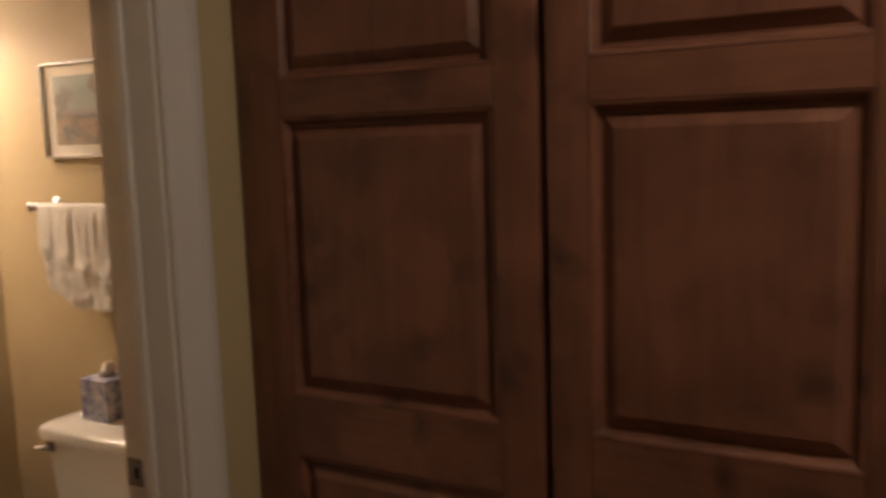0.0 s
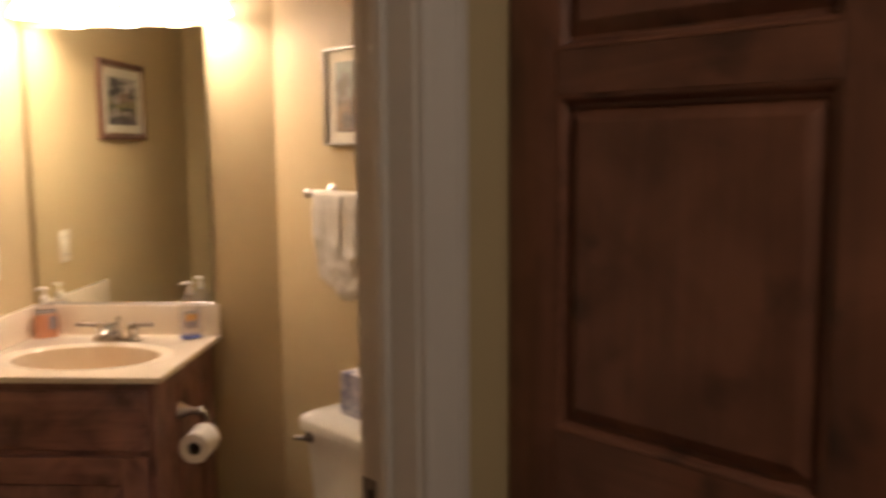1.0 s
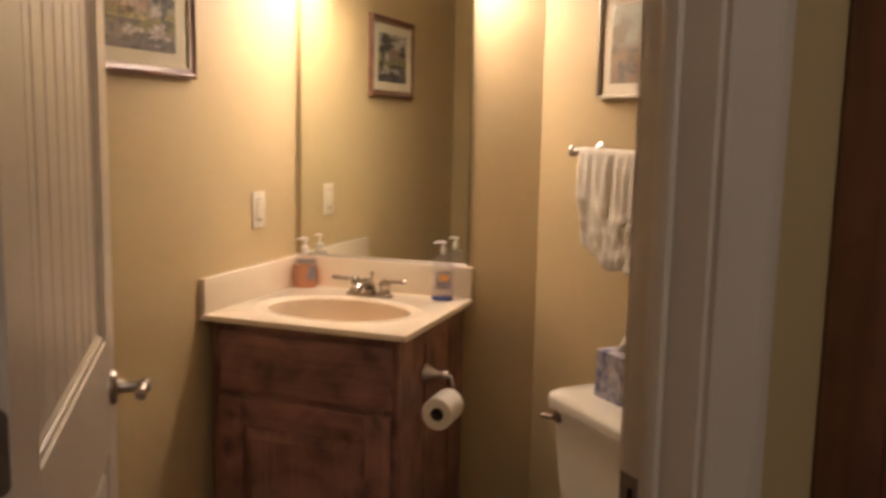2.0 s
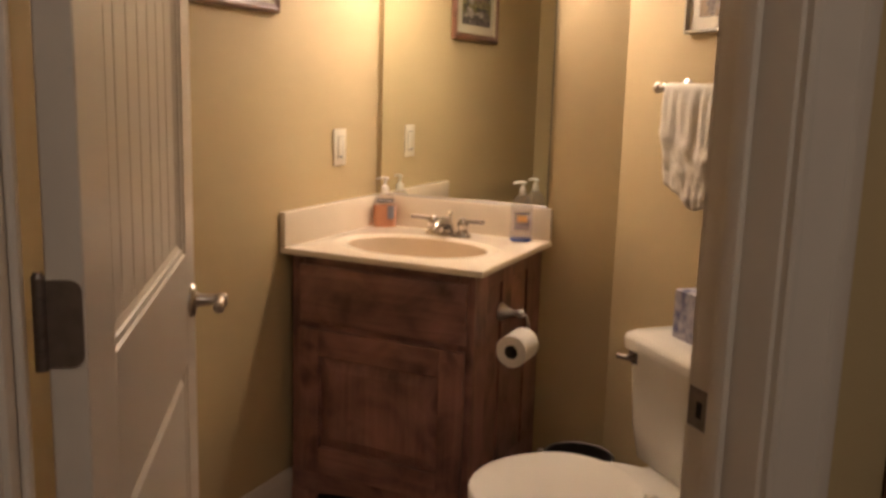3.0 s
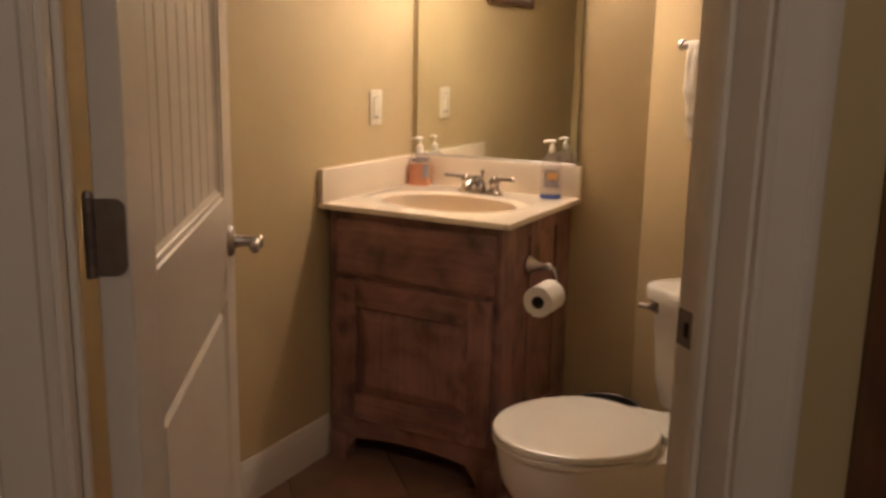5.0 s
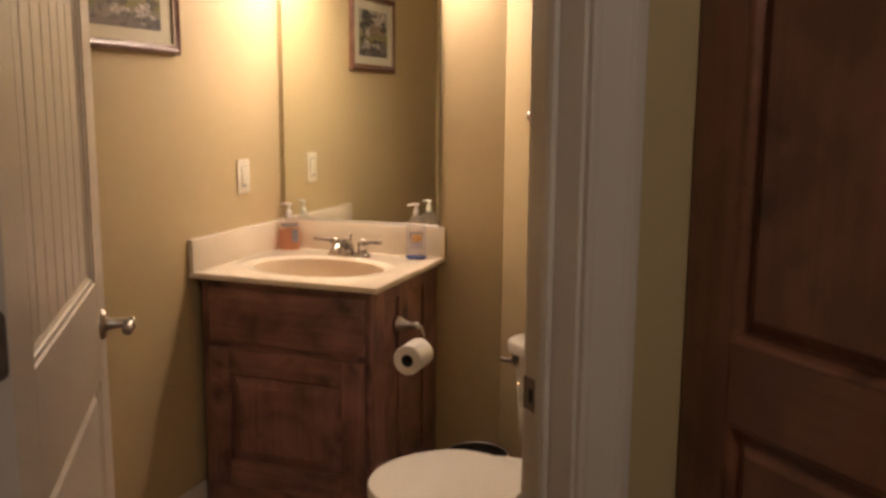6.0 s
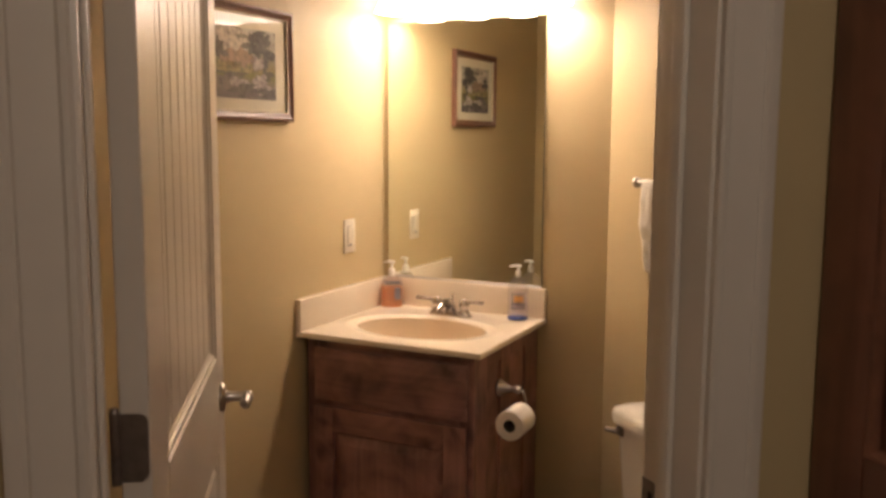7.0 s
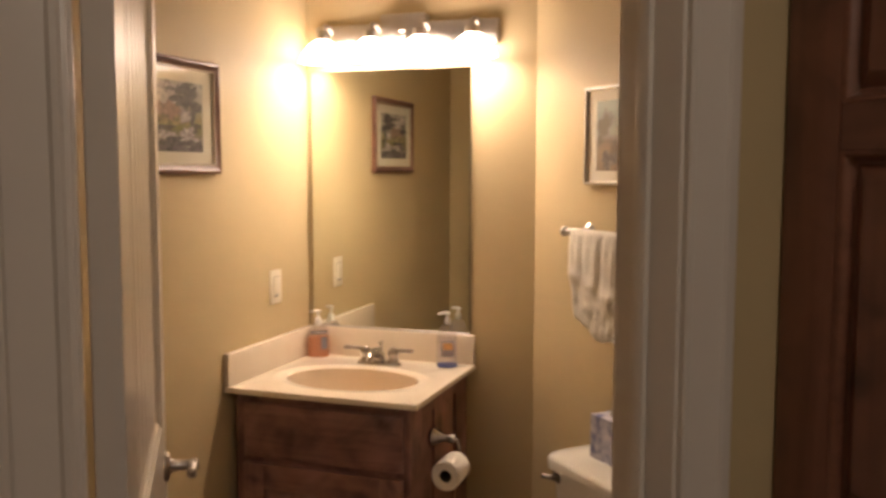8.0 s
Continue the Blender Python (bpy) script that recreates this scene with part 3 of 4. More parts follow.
def tap():
    t = thing("faucet", pose(0.325, -0.112, CT), "satin nickel two-handle lever faucet on the vanity top", "faucet")
    bm = bmesh.new()
    n = 40
    def oval(f, z):
        return [Vector((0.080 * f * math.copysign(abs(math.cos(a)) ** 0.7, math.cos(a)), 0.027 * f * math.copysign(abs(math.sin(a)) ** 0.8, math.sin(a)), z)) for a in (2 * math.pi * k / n for k in range(n))]
    rings(bm, [oval(1.0, -0.001), oval(1.0, 0.006), oval(0.96, 0.010), oval(0.88, 0.013)])
    part("base_plate", bm, TAPMETAL, t)
    for s in (-1, 1):
        bm = bmesh.new()
        lathe(bm, [(0.021, 0.010), (0.019, 0.016), (0.015, 0.024), (0.0165, 0.034), (0.019, 0.040), (0.017, 0.050), (0.011, 0.058), (0.007, 0.062)], (s * 0.051, 0, 0), 22)
        body = part("handle", bm, TAPMETAL, t)
        bm = bmesh.new()
        tube(bm, [(s * 0.046, 0, 0.048), (s * 0.070, -0.002, 0.053), (s * 0.098, -0.006, 0.055), (s * 0.122, -0.010, 0.056), (s * 0.128, -0.011, 0.056)], [0.008, 0.0064, 0.0058, 0.0076, 0.005], 12)
        part("lever", bm, LEVERMETAL, body)
    bm = bmesh.new()
    tube(bm, [(0, 0.004, 0.008), (0, 0.002, 0.030), (0, -0.014, 0.046), (0, -0.045, 0.052), (0, -0.080, 0.044), (0, -0.102, 0.032), (0, -0.106, 0.026)], [0.020, 0.0175, 0.0165, 0.0145, 0.0125, 0.0115, 0.010], 18)
    part("spout", bm, TAPMETAL, t)
    bm = bmesh.new()
    lathe(bm, [(0.004, 0.03), (0.004, 0.064), (0.007, 0.068), (0.0075, 0.074), (0.004, 0.079)], (0, 0.014, 0), 14)
    part("lift_knob", bm, TAPMETAL, t)
    return t


tap()


def soap_bottle(x, y, rz, liquid, fill, label_mat, label, foam, height):
    b = thing("soap_bottle", pose(x, y, CT, 0, 0, rz), label, "soap bottle", "soap bottles on the vanity")
    rx, ry = (0.040, 0.025) if foam else (0.036, 0.026)
    def oval(f, z, g=None):
        g = f if g is None else g
        return [Vector((rx * f * math.copysign(abs(math.cos(a)) ** 0.75, math.cos(a)), ry * g * math.copysign(abs(math.sin(a)) ** 0.75, math.sin(a)), z)) for a in (2 * math.pi * k / 32 for k in range(32))]
    h = height
    shape = [(0.90, 0.0), (1.0, 0.004), (1.0, h * 0.55), (0.97, h * 0.72), (0.86, h * 0.84), (0.62, h * 0.93), (0.42, h * 0.97), (0.40, h)]
    if not foam:
        shape = [(0.92, 0.0), (1.0, 0.004), (0.97, h * 0.3), (0.93, h * 0.45), (0.98, h * 0.65), (0.90, h * 0.8), (0.66, h * 0.92), (0.42, h * 0.97), (0.40, h)]
    bm = rings(bmesh.new(), [oval(f, z) for f, z in shape])
    part("bottle", bm, CLEAR, b, "clear plastic bottle")
    zf = h * fill
    inner = [(f * 0.93, z) for f, z in shape if z < zf and z > 0.001]
    bm = rings(bmesh.new(), [oval(0.85, 0.002)] + [oval(f, z) for f, z in inner] + [oval(inner[-1][0] * 0.98, zf)])
    part("soap", bm, liquid, b, "coloured liquid soap")
    return b, rx, ry, h


def pump(b, h, foam, stem=0.042):
    bm = bmesh.new()
    r = 0.0125 if foam else 0.0095
    lathe(bm, [(r, h - 0.004), (r, h + 0.012), (r * 0.9, h + 0.018), (r * 0.55, h + 0.022), (0.0048, h + 0.024), (0.0042, h + stem)], (0, 0, 0), 20)
    neck = part("pump", bm, WHITE, b, "white plastic pump")
    bm = bmesh.new()
    tube(bm, [(0.011, 0, h + stem + 0.002), (0.0, 0, h + stem + 0.004), (-0.018, 0, h + stem + 0.004), (-0.030, 0, h + stem)], [0.0042, 0.0052, 0.0036, 0.003], 12)
    part("nozzle", bm, WHITE, neck)


YELLOW = material("yellow_label", (0.72, 0.40, 0.14), 0.5, vary=0.05)
VIOLET = material("lilac_label", (0.34, 0.30, 0.50), 0.5, vary=0.25, scale=60)
GREY = material("grey_label", (0.24, 0.27, 0.33), 0.5, vary=0.25, scale=60)
VIOLET.node_tree.nodes["Principled BSDF"].inputs["Alpha"].default_value = 0.32
GREY.node_tree.nodes["Principled BSDF"].inputs["Alpha"].default_value = 0.75
NAVY = material("navy_label", (0.03, 0.035, 0.07), 0.5, vary=0.1)


def curved_label(rx, ry, a0, a1, z0, z1, lift):
    bm = bmesh.new()
    n = 14
    pts = []
    for f in (1 + lift, 1 + lift + 0.012):
        row = []
        for k in range(n + 1):
            a = radians(a0 + (a1 - a0) * k / n)
            row.append((rx * f * math.copysign(abs(math.cos(a)) ** 0.75, math.cos(a)), ry * f * math.copysign(abs(math.sin(a)) ** 0.75, math.sin(a))))
        pts.append(row)
    outline = pts[1] + pts[0][::-1]
    return rings(bm, [[Vector((x, y, z)) for x, y in outline] for z in (z0, z1)])


b, rx, ry, h = soap_bottle(0.066, -0.062, 25, ORANGE, 0.62, None, "clear pump bottle of orange hand soap on the counter", True, 0.118)
pump(b, h, True)
part("label", curved_label(rx, ry, 280, 318, 0.030, 0.074, 0.01), GREY, b, "grey printed label")
part("label", curved_label(rx, ry, 238, 310, 0.085, 0.097, 0.012), NAVY, b, "dark brand patch")
part("label", curved_label(rx, ry, 246, 300, 0.0895, 0.0925, 0.028), WHITE, b, "white lettering bar")
b, rx, ry, h = soap_bottle(0.556, -0.070, 20, BLUE, 0.075, None, "nearly empty clear pump bottle of blue hand soap", False, 0.150)
pump(b, h, False, 0.030)
part("label", curved_label(rx, ry, 238, 308, 0.038, 0.096, -0.01), VIOLET, b, "lilac printed label")
part("label", curved_label(rx, ry, 256, 294, 0.064, 0.085, 0.01), YELLOW, b, "yellow label patch")


# ---- mirror and vanity light ----
mir = tagged(new("mirror"), "frameless wall mirror over the vanity top", "mirror")
bm = bx(0.020, 0.617, -0.0085, -0.0025, CT + 0.103, 1.838, bevel=0.0008, seg=1)
part("backing", bm, EDGE, mir)
part("glass", bx(0.0215, 0.6155, -0.0092, -0.0088, CT + 0.1045, 1.8365), MIRROR, mir, "silvered mirror glass")


part("channel", bx(0.022, 0.615, -0.0125, -0.0093, CT + 0.1025, CT + 0.1085, bevel=0.0008, seg=1), NICKEL, mir, "thin metal channel under the glass")


def vanity_light():
    li = thing("vanity_light", pose(0.385, 0, 1.968), "satin nickel four-shade vanity light, lit", "wall light")
    part("back_plate", bx(-0.333, 0.333, -0.036, -0.001, -0.062, 0.022, bevel=0.008), NICKEL, li)
    bm = bmesh.new()
    box(bm, -0.085, 0.085, -0.046, -0.001, -0.055, 0.052, bevel=0.012)
    part("canopy", bm, NICKEL, li)
    part("stem", rod(bmesh.new(), (0, -0.02, -0.01), (0, -0.05, -0.01), 0.012), NICKEL, li)
    for k in range(4):
        x = -0.267 + 0.178 * k
        bm = bmesh.new()
        tube(bm, [(x, -0.030, -0.005), (x, -0.060, 0.014), (x, -0.085, 0.014), (x, -0.105, 0.005), (x, -0.108, -0.012)], 0.008, 12)
        arm = part("arm", bm, NICKEL, li)
        bm = bmesh.new()
        lathe(bm, [(0.012, 0.0), (0.024, -0.008), (0.025, -0.030), (0.022, -0.032)], (x, -0.108, -0.006), 20)
        part("socket_cup", bm, NICKEL, arm)
        bm = bmesh.new()
        lathe(bm, [(0.021, -0.030), (0.034, -0.038), (0.055, -0.056), (0.071, -0.082), (0.080, -0.104), (0.0785, -0.104), (0.069, -0.082), (0.053, -0.057), (0.032, -0.041), (0.019, -0.034)], (x, -0.108, -0.006), 28, None, False, False)
        part("shade", bm, SHADE, li, "frosted glass bell shade, glowing")
        bm = lathe(bmesh.new(), [(0.012, -0.036), (0.014, -0.048), (0.024, -0.062), (0.028, -0.076), (0.025, -0.090), (0.014, -0.099), (0.003, -0.101)], (x, -0.108, -0.006), 20)
        part("bulb", bm, BULB, arm, "lit frosted bulb")
    bm = lathe(bmesh.new(), [(0.002, -0.03), (0.007, -0.024), (0.009, -0.016), (0.006, -0.008), (0.011, 0.0)], (0, -0.049, -0.008), 16)
    part("finial", bm, NICKEL, li)
    return li


vanity_light()


# ---- pictures ----
def art_material(name, bands, dark, blob_scale, seed):
    """A painted landscape: soft horizontal washes with darker foliage blots."""
    m = bpy.data.materials.new(name)
    m.use_nodes = True
    nt, b = m.node_tree, m.node_tree.nodes["Principled BSDF"]
    co = nt.nodes.new("ShaderNodeTexCoord")
    sep = nt.nodes.new("ShaderNodeSeparateXYZ")
    nt.links.new(co.outputs["Generated"], sep.inputs[0])
    n = nt.nodes.new("ShaderNodeTexNoise")
    n.inputs["Scale"].default_value, n.inputs["Detail"].default_value = blob_scale, 5
    off = nt.nodes.new("ShaderNodeVectorMath")
    off.operation, off.inputs[1].default_value = "ADD", (seed, seed * 2, 0)
    nt.links.new(co.outputs["Generated"], off.inputs[0])
    nt.links.new(off.outputs[0], n.inputs["Vector"])
    add = nt.nodes.new("ShaderNodeMath")
    add.operation, add.inputs[1].default_value = "MULTIPLY_ADD", 0.22
    nt.links.new(n.outputs["Fac"], add.inputs[0])
    nt.links.new(sep.outputs["Z"], add.inputs[2])
    ramp = nt.nodes.new("ShaderNodeValToRGB")
    while len(ramp.color_ramp.elements) < len(bands):
        ramp.color_ramp.elements.new(0.5)
    for e, (p, c) in zip(ramp.color_ramp.elements, bands):
        e.position, e.color = p, (*c, 1)
    nt.links.new(add.outputs[0], ramp.inputs["Fac"])
    n2 = nt.nodes.new("ShaderNodeTexNoise")
    n2.inputs["Scale"].default_value, n2.inputs["Detail"].default_value = blob_scale * 1.6, 8
    nt.links.new(off.outputs[0], n2.inputs["Vector"])
    mr = nt.nodes.new("ShaderNodeMapRange")
    mr.inputs["From Min"].default_value, mr.inputs["From Max"].default_value = 0.54, 0.62
    mr.inputs["To Max"].default_value = 0.8
    nt.links.new(n2.outputs["Fac"], mr.inputs["Value"])
    mix = nt.nodes.new("ShaderNodeMix")
    mix.data_type = "RGBA"
    nt.links.new(mr.outputs[0], mix.inputs["Factor"])
    nt.links.new(ramp.outputs[0], mix.inputs["A"])
    mix.inputs["B"].default_value = (*dark, 1)
    nt.links.new(mix.outputs["Result"], b.inputs["Base Color"])
    b.inputs["Roughness"].default_value = 0.7
    b.inputs["Specular IOR Level"].default_value = 0.25
    return m


ART1 = art_material("park_painting", [(0.10, (0.13, 0.11, 0.115)), (0.28, (0.20, 0.17, 0.17)), (0.42, (0.18, 0.165, 0.06)), (0.56, (0.26, 0.235, 0.105)), (0.74, (0.33, 0.31, 0.25)), (1.0, (0.40, 0.38, 0.33))], (0.055, 0.055, 0.05), 4.0, 3.1)
ART2 = art_material("shore_painting", [(0.10, (0.26, 0.20, 0.15)), (0.35, (0.34, 0.25, 0.17)), (0.52, (0.24, 0.20, 0.17)), (0.62, (0.36, 0.38, 0.36)), (0.85, (0.28, 0.34, 0.34)), (1.1, (0.36, 0.42, 0.42))], (0.16, 0.13, 0.11), 2.2, 7.7)


def mitred(bm, x0, x1, z0, z1, profile):
    """A frame of four mitred bars in the plane y = 0, facing -y. profile: (inset, depth) outline."""
    loops = []
    for i, d in profile:
        loops.append([Vector((x0 + i, -d, z0 + i)), Vector((x1 - i, -d, z0 + i)), Vector((x1 - i, -d, z1 - i)), Vector((x0 + i, -d, z1 - i))])
    loops.append(loops[0])
    made = [[bm.verts.new(p) for p in loop] for loop in loops[:-1]]
    made.append(made[0])
    for a, b_ in zip(made, made[1:]):
        for k in range(4):
            j = (k + 1) % 4
            bm.faces.new((a[k], a[j], b_[j], b_[k]))
    return bm


def picture(m, w, h, profile, frame_mat, inner, mat_board, margins, art, label, lip=None):
    p = thing("framed_picture", m, label, "picture", "pictures on the bathroom walls")
    part("frame", mitred(bmesh.new(), 0, w, 0, h, profile), frame_mat, p)
    if lip:
        part("lip", mitred(bmesh.new(), inner - 0.001, w - inner + 0.001, inner - 0.001, h - inner + 0.001, [(0, 0.006), (0, 0.0165), (0.004, 0.0155), (0.005, 0.006)]), lip, p)
    part("mat_board", bx(inner - 0.002, w - inner + 0.002, -0.009, -0.003, inner - 0.002, h - inner + 0.002), mat_board, p)
    l, r, bt, tp = margins
    pr = part("print", bx(l, w - r, -0.0104, -0.0094, bt, h - tp), art, p, "printed landscape under glass")
    return pr, (l, w - r, bt, h - tp)


# on the left wall: local x runs from the door towards the mirror
PROF1 = [(0, 0.001), (0, 0.016), (0.004, 0.021), (0.010, 0.022), (0.016, 0.017), (0.022, 0.015), (0.026, 0.012), (0.026, 0.001)]
print_1, area_1 = picture(Matrix.Translation((0, -1.030, 1.480)) @ Matrix.Rotation(radians(90), 4, "Z"), 0.445, 0.322, PROF1, FRAMEWOOD, 0.026, MAT, (0.075, 0.080, 0.062, 0.066), ART1,
        "framed park landscape with cream mat and dark wood frame", GILT)
PROF2 = [(0, 0.001), (0, 0.018), (0.002, 0.020), (0.007, 0.020), (0.009, 0.017), (0.009, 0.001)]
print_2, area_2 = picture(R45 @ Matrix.Translation((UR, -0.895, 1.451)) @ Matrix.Rotation(radians(-90), 4, "Z"), 0.36, 0.284, PROF2, SILVER, 0.009, MAT2, (0.052, 0.052, 0.040, 0.042), ART2,
        "framed shore landscape in a thin silver frame")


INK = [material("ink_" + n, c, 0.75, vary=0.7, scale=70) for n, c in
       (("foliage", (0.085, 0.08, 0.072)), ("house", (0.25, 0.175, 0.13)), ("pale", (0.36, 0.32, 0.295)), ("grass", (0.24, 0.205, 0.10)), ("shade", (0.16, 0.135, 0.125)), ("sky", (0.42, 0.375, 0.33)))]
for glazed in INK + [ART1, ART2, MAT, MAT2]:
    glazed.node_tree.nodes["Principled BSDF"].inputs["Coat Weight"].default_value = 0.55   # behind picture glass


def blot(pr, area, cx, cz, rx, rz, ink, seed, rough=0.35, layer=1):
    """An irregular painted patch laid on a print; centre and radii in fractions of the print."""
    l, r, b_, t_ = area
    rng = random.Random(seed)
    n = 40
    ph = [rng.uniform(0, 6.28) for _ in range(6)]
    ring = []
    for k in range(n):
        a = 2 * math.pi * k / n
        f = 1 + rough * (0.5 * math.sin(3 * a + ph[0]) + 0.35 * math.sin(5 * a + ph[1]) + 0.3 * math.sin(9 * a + ph[2]) + 0.2 * math.sin(14 * a + ph[3]))
        x = min(0.995, max(0.005, cx + rx * f * math.cos(a)))
        z = min(0.995, max(0.005, cz + rz * f * math.sin(a)))
        ring.append((l + (r - l) * x, b_ + (t_ - b_) * z))
    y0_ = -0.0104 - 0.00015 * layer
    bm = rings(bmesh.new(), [[Vector((x, y, z)) for x, z in ring] for y in (y0_ + 0.0001, y0_ - 0.00012)])
    part("painted_patch", bm, INK[ink], pr)


# park scene: pale sky, a house, a large tree, a lawn and a pond with shaded banks
for spec in ((0.40, 0.82, 0.42, 0.16, 5, 1, 0.2, 1), (0.30, 0.56, 0.20, 0.14, 1, 2, 0.3, 2), (0.52, 0.58, 0.12, 0.12, 1, 3, 0.4, 3), (0.45, 0.44, 0.50, 0.07, 3, 4, 0.4, 2),
             (0.76, 0.76, 0.20, 0.18, 0, 5, 0.6, 4), (0.62, 0.88, 0.15, 0.07, 0, 6, 0.7, 4), (0.83, 0.54, 0.035, 0.16, 0, 7, 0.4, 5), (0.72, 0.52, 0.11, 0.10, 2, 8, 0.3, 3),
             (0.22, 0.20, 0.20, 0.11, 4, 9, 0.5, 3), (0.74, 0.20, 0.16, 0.14, 2, 10, 0.4, 3), (0.52, 0.14, 0.22, 0.08, 0, 11, 0.6, 4), (0.14, 0.66, 0.09, 0.12, 0, 12, 0.6, 4),
             (0.40, 0.24, 0.14, 0.05, 2, 13, 0.5, 5), (0.86, 0.10, 0.12, 0.07, 0, 14, 0.6, 5), (0.30, 0.34, 0.18, 0.035, 0, 15, 0.7, 4)):
    blot(print_1, area_1, *spec[:4], spec[4], spec[5], spec[6], spec[7])
for spec in ((0.25, 0.16, 0.16, 0.12, 4, 21, 0.4, 1), (0.60, 0.40, 0.32, 0.03, 4, 22, 0.5, 1), (0.70, 0.22, 0.22, 0.10, 1, 23, 0.4, 1)):
    blot(print_2, area_2, *spec[:4], spec[4], spec[5], spec[6], spec[7])


GAP_SHADE = material("switch_gap_shade", (0.30, 0.26, 0.20), 0.6, vary=0.05)


# ---- switch ----
def switch():
    s = thing("light_switch", pose(0, -0.249, 1.098, 0, 0, 90), "almond rocker light switch with wall plate", "light switch")
    bm = bx(-0.0355, 0.0355, -0.006, 0, -0.057, 0.057, bevel=0.003)
    part("plate", bm, PLASTIC, s)
    # no recess is cut: this darker slab's colour stands for the gap's shade
    part("gap", bx(-0.0185, 0.0185, -0.0063, -0.004, -0.0350, 0.0350), GAP_SHADE, s, "darker surround of the rocker, gap shade put into its colour")
    part("rocker", bx(-0.0162, 0.0162, -0.0090, -0.004, -0.0326, 0.0326, bevel=0.0015), PLASTIC, s)
    part("dimmer", bx(0.0095, 0.0125, -0.0105, -0.0088, -0.028, 0.028, bevel=0.0005, seg=1), WHITE, s)
    part("dimmer", bx(-0.010, 0.004, -0.0096, -0.0088, -0.031, -0.026), GREY, s, "small grey key")
    for z in (-0.0485, 0.0485):
        part("screw", rod(bmesh.new(), (0, -0.0055, z), (0, -0.0068, z), 0.003, 0.0026, 10), PLASTIC, s)
    return s


switch()


# ---- toilet ----
def toilet():
    t = thing("toilet", R45 @ Matrix.Translation((0, -1.241, 0)), "white two-piece toilet with closed lid", "toilet")
    # local: u from wall towards -u is the front, v across
    def egg(u0, u1, half, z, n=48, back=0.0):
        """Closed outline: blunt at the back (u1), round at the front (u0)."""
        pts = []
        mid = u0 + (u1 - u0) * 0.52
        for k in range(n):
            a = 2 * math.pi * k / n
            c_, s_ = math.cos(a), math.sin(a)
            if c_ < 0:
                pts.append(Vector((mid + (mid - u0) * c_, half * s_, z)))
            else:
                pts.append(Vector((mid + (u1 - mid) * math.copysign(abs(c_) ** 0.75, c_), half * math.copysign(abs(s_) ** (1 - 0.25 * back), s_) * (1 - 0.22 * c_ ** 3), z)))
        return pts
    # bowl and foot
    bm = bmesh.new()
    rings(bm, [egg(0.10, 0.52, 0.105, 0.0), egg(0.10, 0.52, 0.108, 0.02), egg(0.09, 0.50, 0.100, 0.07), egg(0.03, 0.48, 0.118, 0.14), egg(-0.055, 0.44, 0.152, 0.21),
               egg(-0.095, 0.42, 0.174, 0.28), egg(-0.106, 0.42, 0.181, 0.335), egg(-0.108, 0.42, 0.182, 0.362), egg(-0.106, 0.42, 0.180, 0.370)])
    part("bowl", bm, CERAMIC, t, angle=50)
    # shelf under the tank
    part("tank_shelf", bx(0.27, 0.575, -0.115, 0.115, 0.300, 0.366, bevel=0.012, seg=3), CERAMIC, t)
    bm = rings(bmesh.new(), [egg(-0.112, 0.285, 0.182, 0.371), egg(-0.116, 0.288, 0.186, 0.374), egg(-0.116, 0.288, 0.186, 0.383), egg(-0.112, 0.285, 0.182, 0.386)])
    part("seat", bm, SEAT, t, angle=50)
    bm = rings(bmesh.new(), [egg(-0.110, 0.288, 0.181, 0.3875), egg(-0.116, 0.292, 0.187, 0.391), egg(-0.116, 0.292, 0.187, 0.400), egg(-0.113, 0.290, 0.184, 0.4045), egg(-0.107, 0.285, 0.178, 0.4065), egg(-0.09, 0.272, 0.163, 0.4072), egg(0.02, 0.18, 0.06, 0.4082)])
    part("lid", bm, SEAT, t, angle=30)
    for s in (-1, 1):
        part("hinge_block", bx(0.278, 0.306, s * 0.078 - 0.014, s * 0.078 + 0.014, 0.366, 0.392, bevel=0.006), SEAT, t)
    # tank, tapered towards its foot
    def rr(u0, u1, half, z, r):
        pts = []
        for cu, cv, a0 in ((u1 - r, half - r, 0), (u0 + r, half - r, 90), (u0 + r, -half + r, 180), (u1 - r, -half + r, 270)):
            for k in range(7):
                a = radians(a0 + 15 * k)
                pts.append(Vector((cu + r * math.cos(a), cv + r * math.sin(a), z)))
        return pts
    bm = rings(bmesh.new(), [rr(0.415, 0.565, 0.165, 0.362, 0.03), rr(0.402, 0.572, 0.182, 0.372, 0.035), rr(0.392, 0.577, 0.196, 0.45, 0.035), rr(0.384, 0.580, 0.208, 0.62, 0.035), rr(0.383, 0.580, 0.210, 0.652, 0.035)])
    tank = part("tank", bm, CERAMIC, t, angle=50)
    bm = rings(bmesh.new(), [rr(0.378, 0.584, 0.216, 0.6525, 0.04), rr(0.366, 0.588, 0.226, 0.657, 0.045), rr(0.364, 0.589, 0.228, 0.682, 0.047), rr(0.368, 0.587, 0.224, 0.692, 0.047), rr(0.382, 0.582, 0.208, 0.699, 0.045), rr(0.42, 0.56, 0.15, 0.701, 0.04)])
    part("tank_lid", bm, CERAMIC, tank, angle=50)
    bm = bmesh.new()
    box(bm, 0.377, 0.387, 0.158, 0.190, 0.620, 0.652, bevel=0.003)
    lathe(bm, [(0.010, 0), (0.010, 0.006), (0.008, 0.010), (0.006, 0.02)], (0.380, 0.172, 0.637), 16, Matrix.Rotation(radians(-90), 4, "Y"))
    tube(bm, [(0.366, 0.168, 0.636), (0.360, 0.182, 0.635), (0.356, 0.194, 0.634), (0.354, 0.202, 0.634)], [0.007, 0.0065, 0.006, 0.0075], 10)
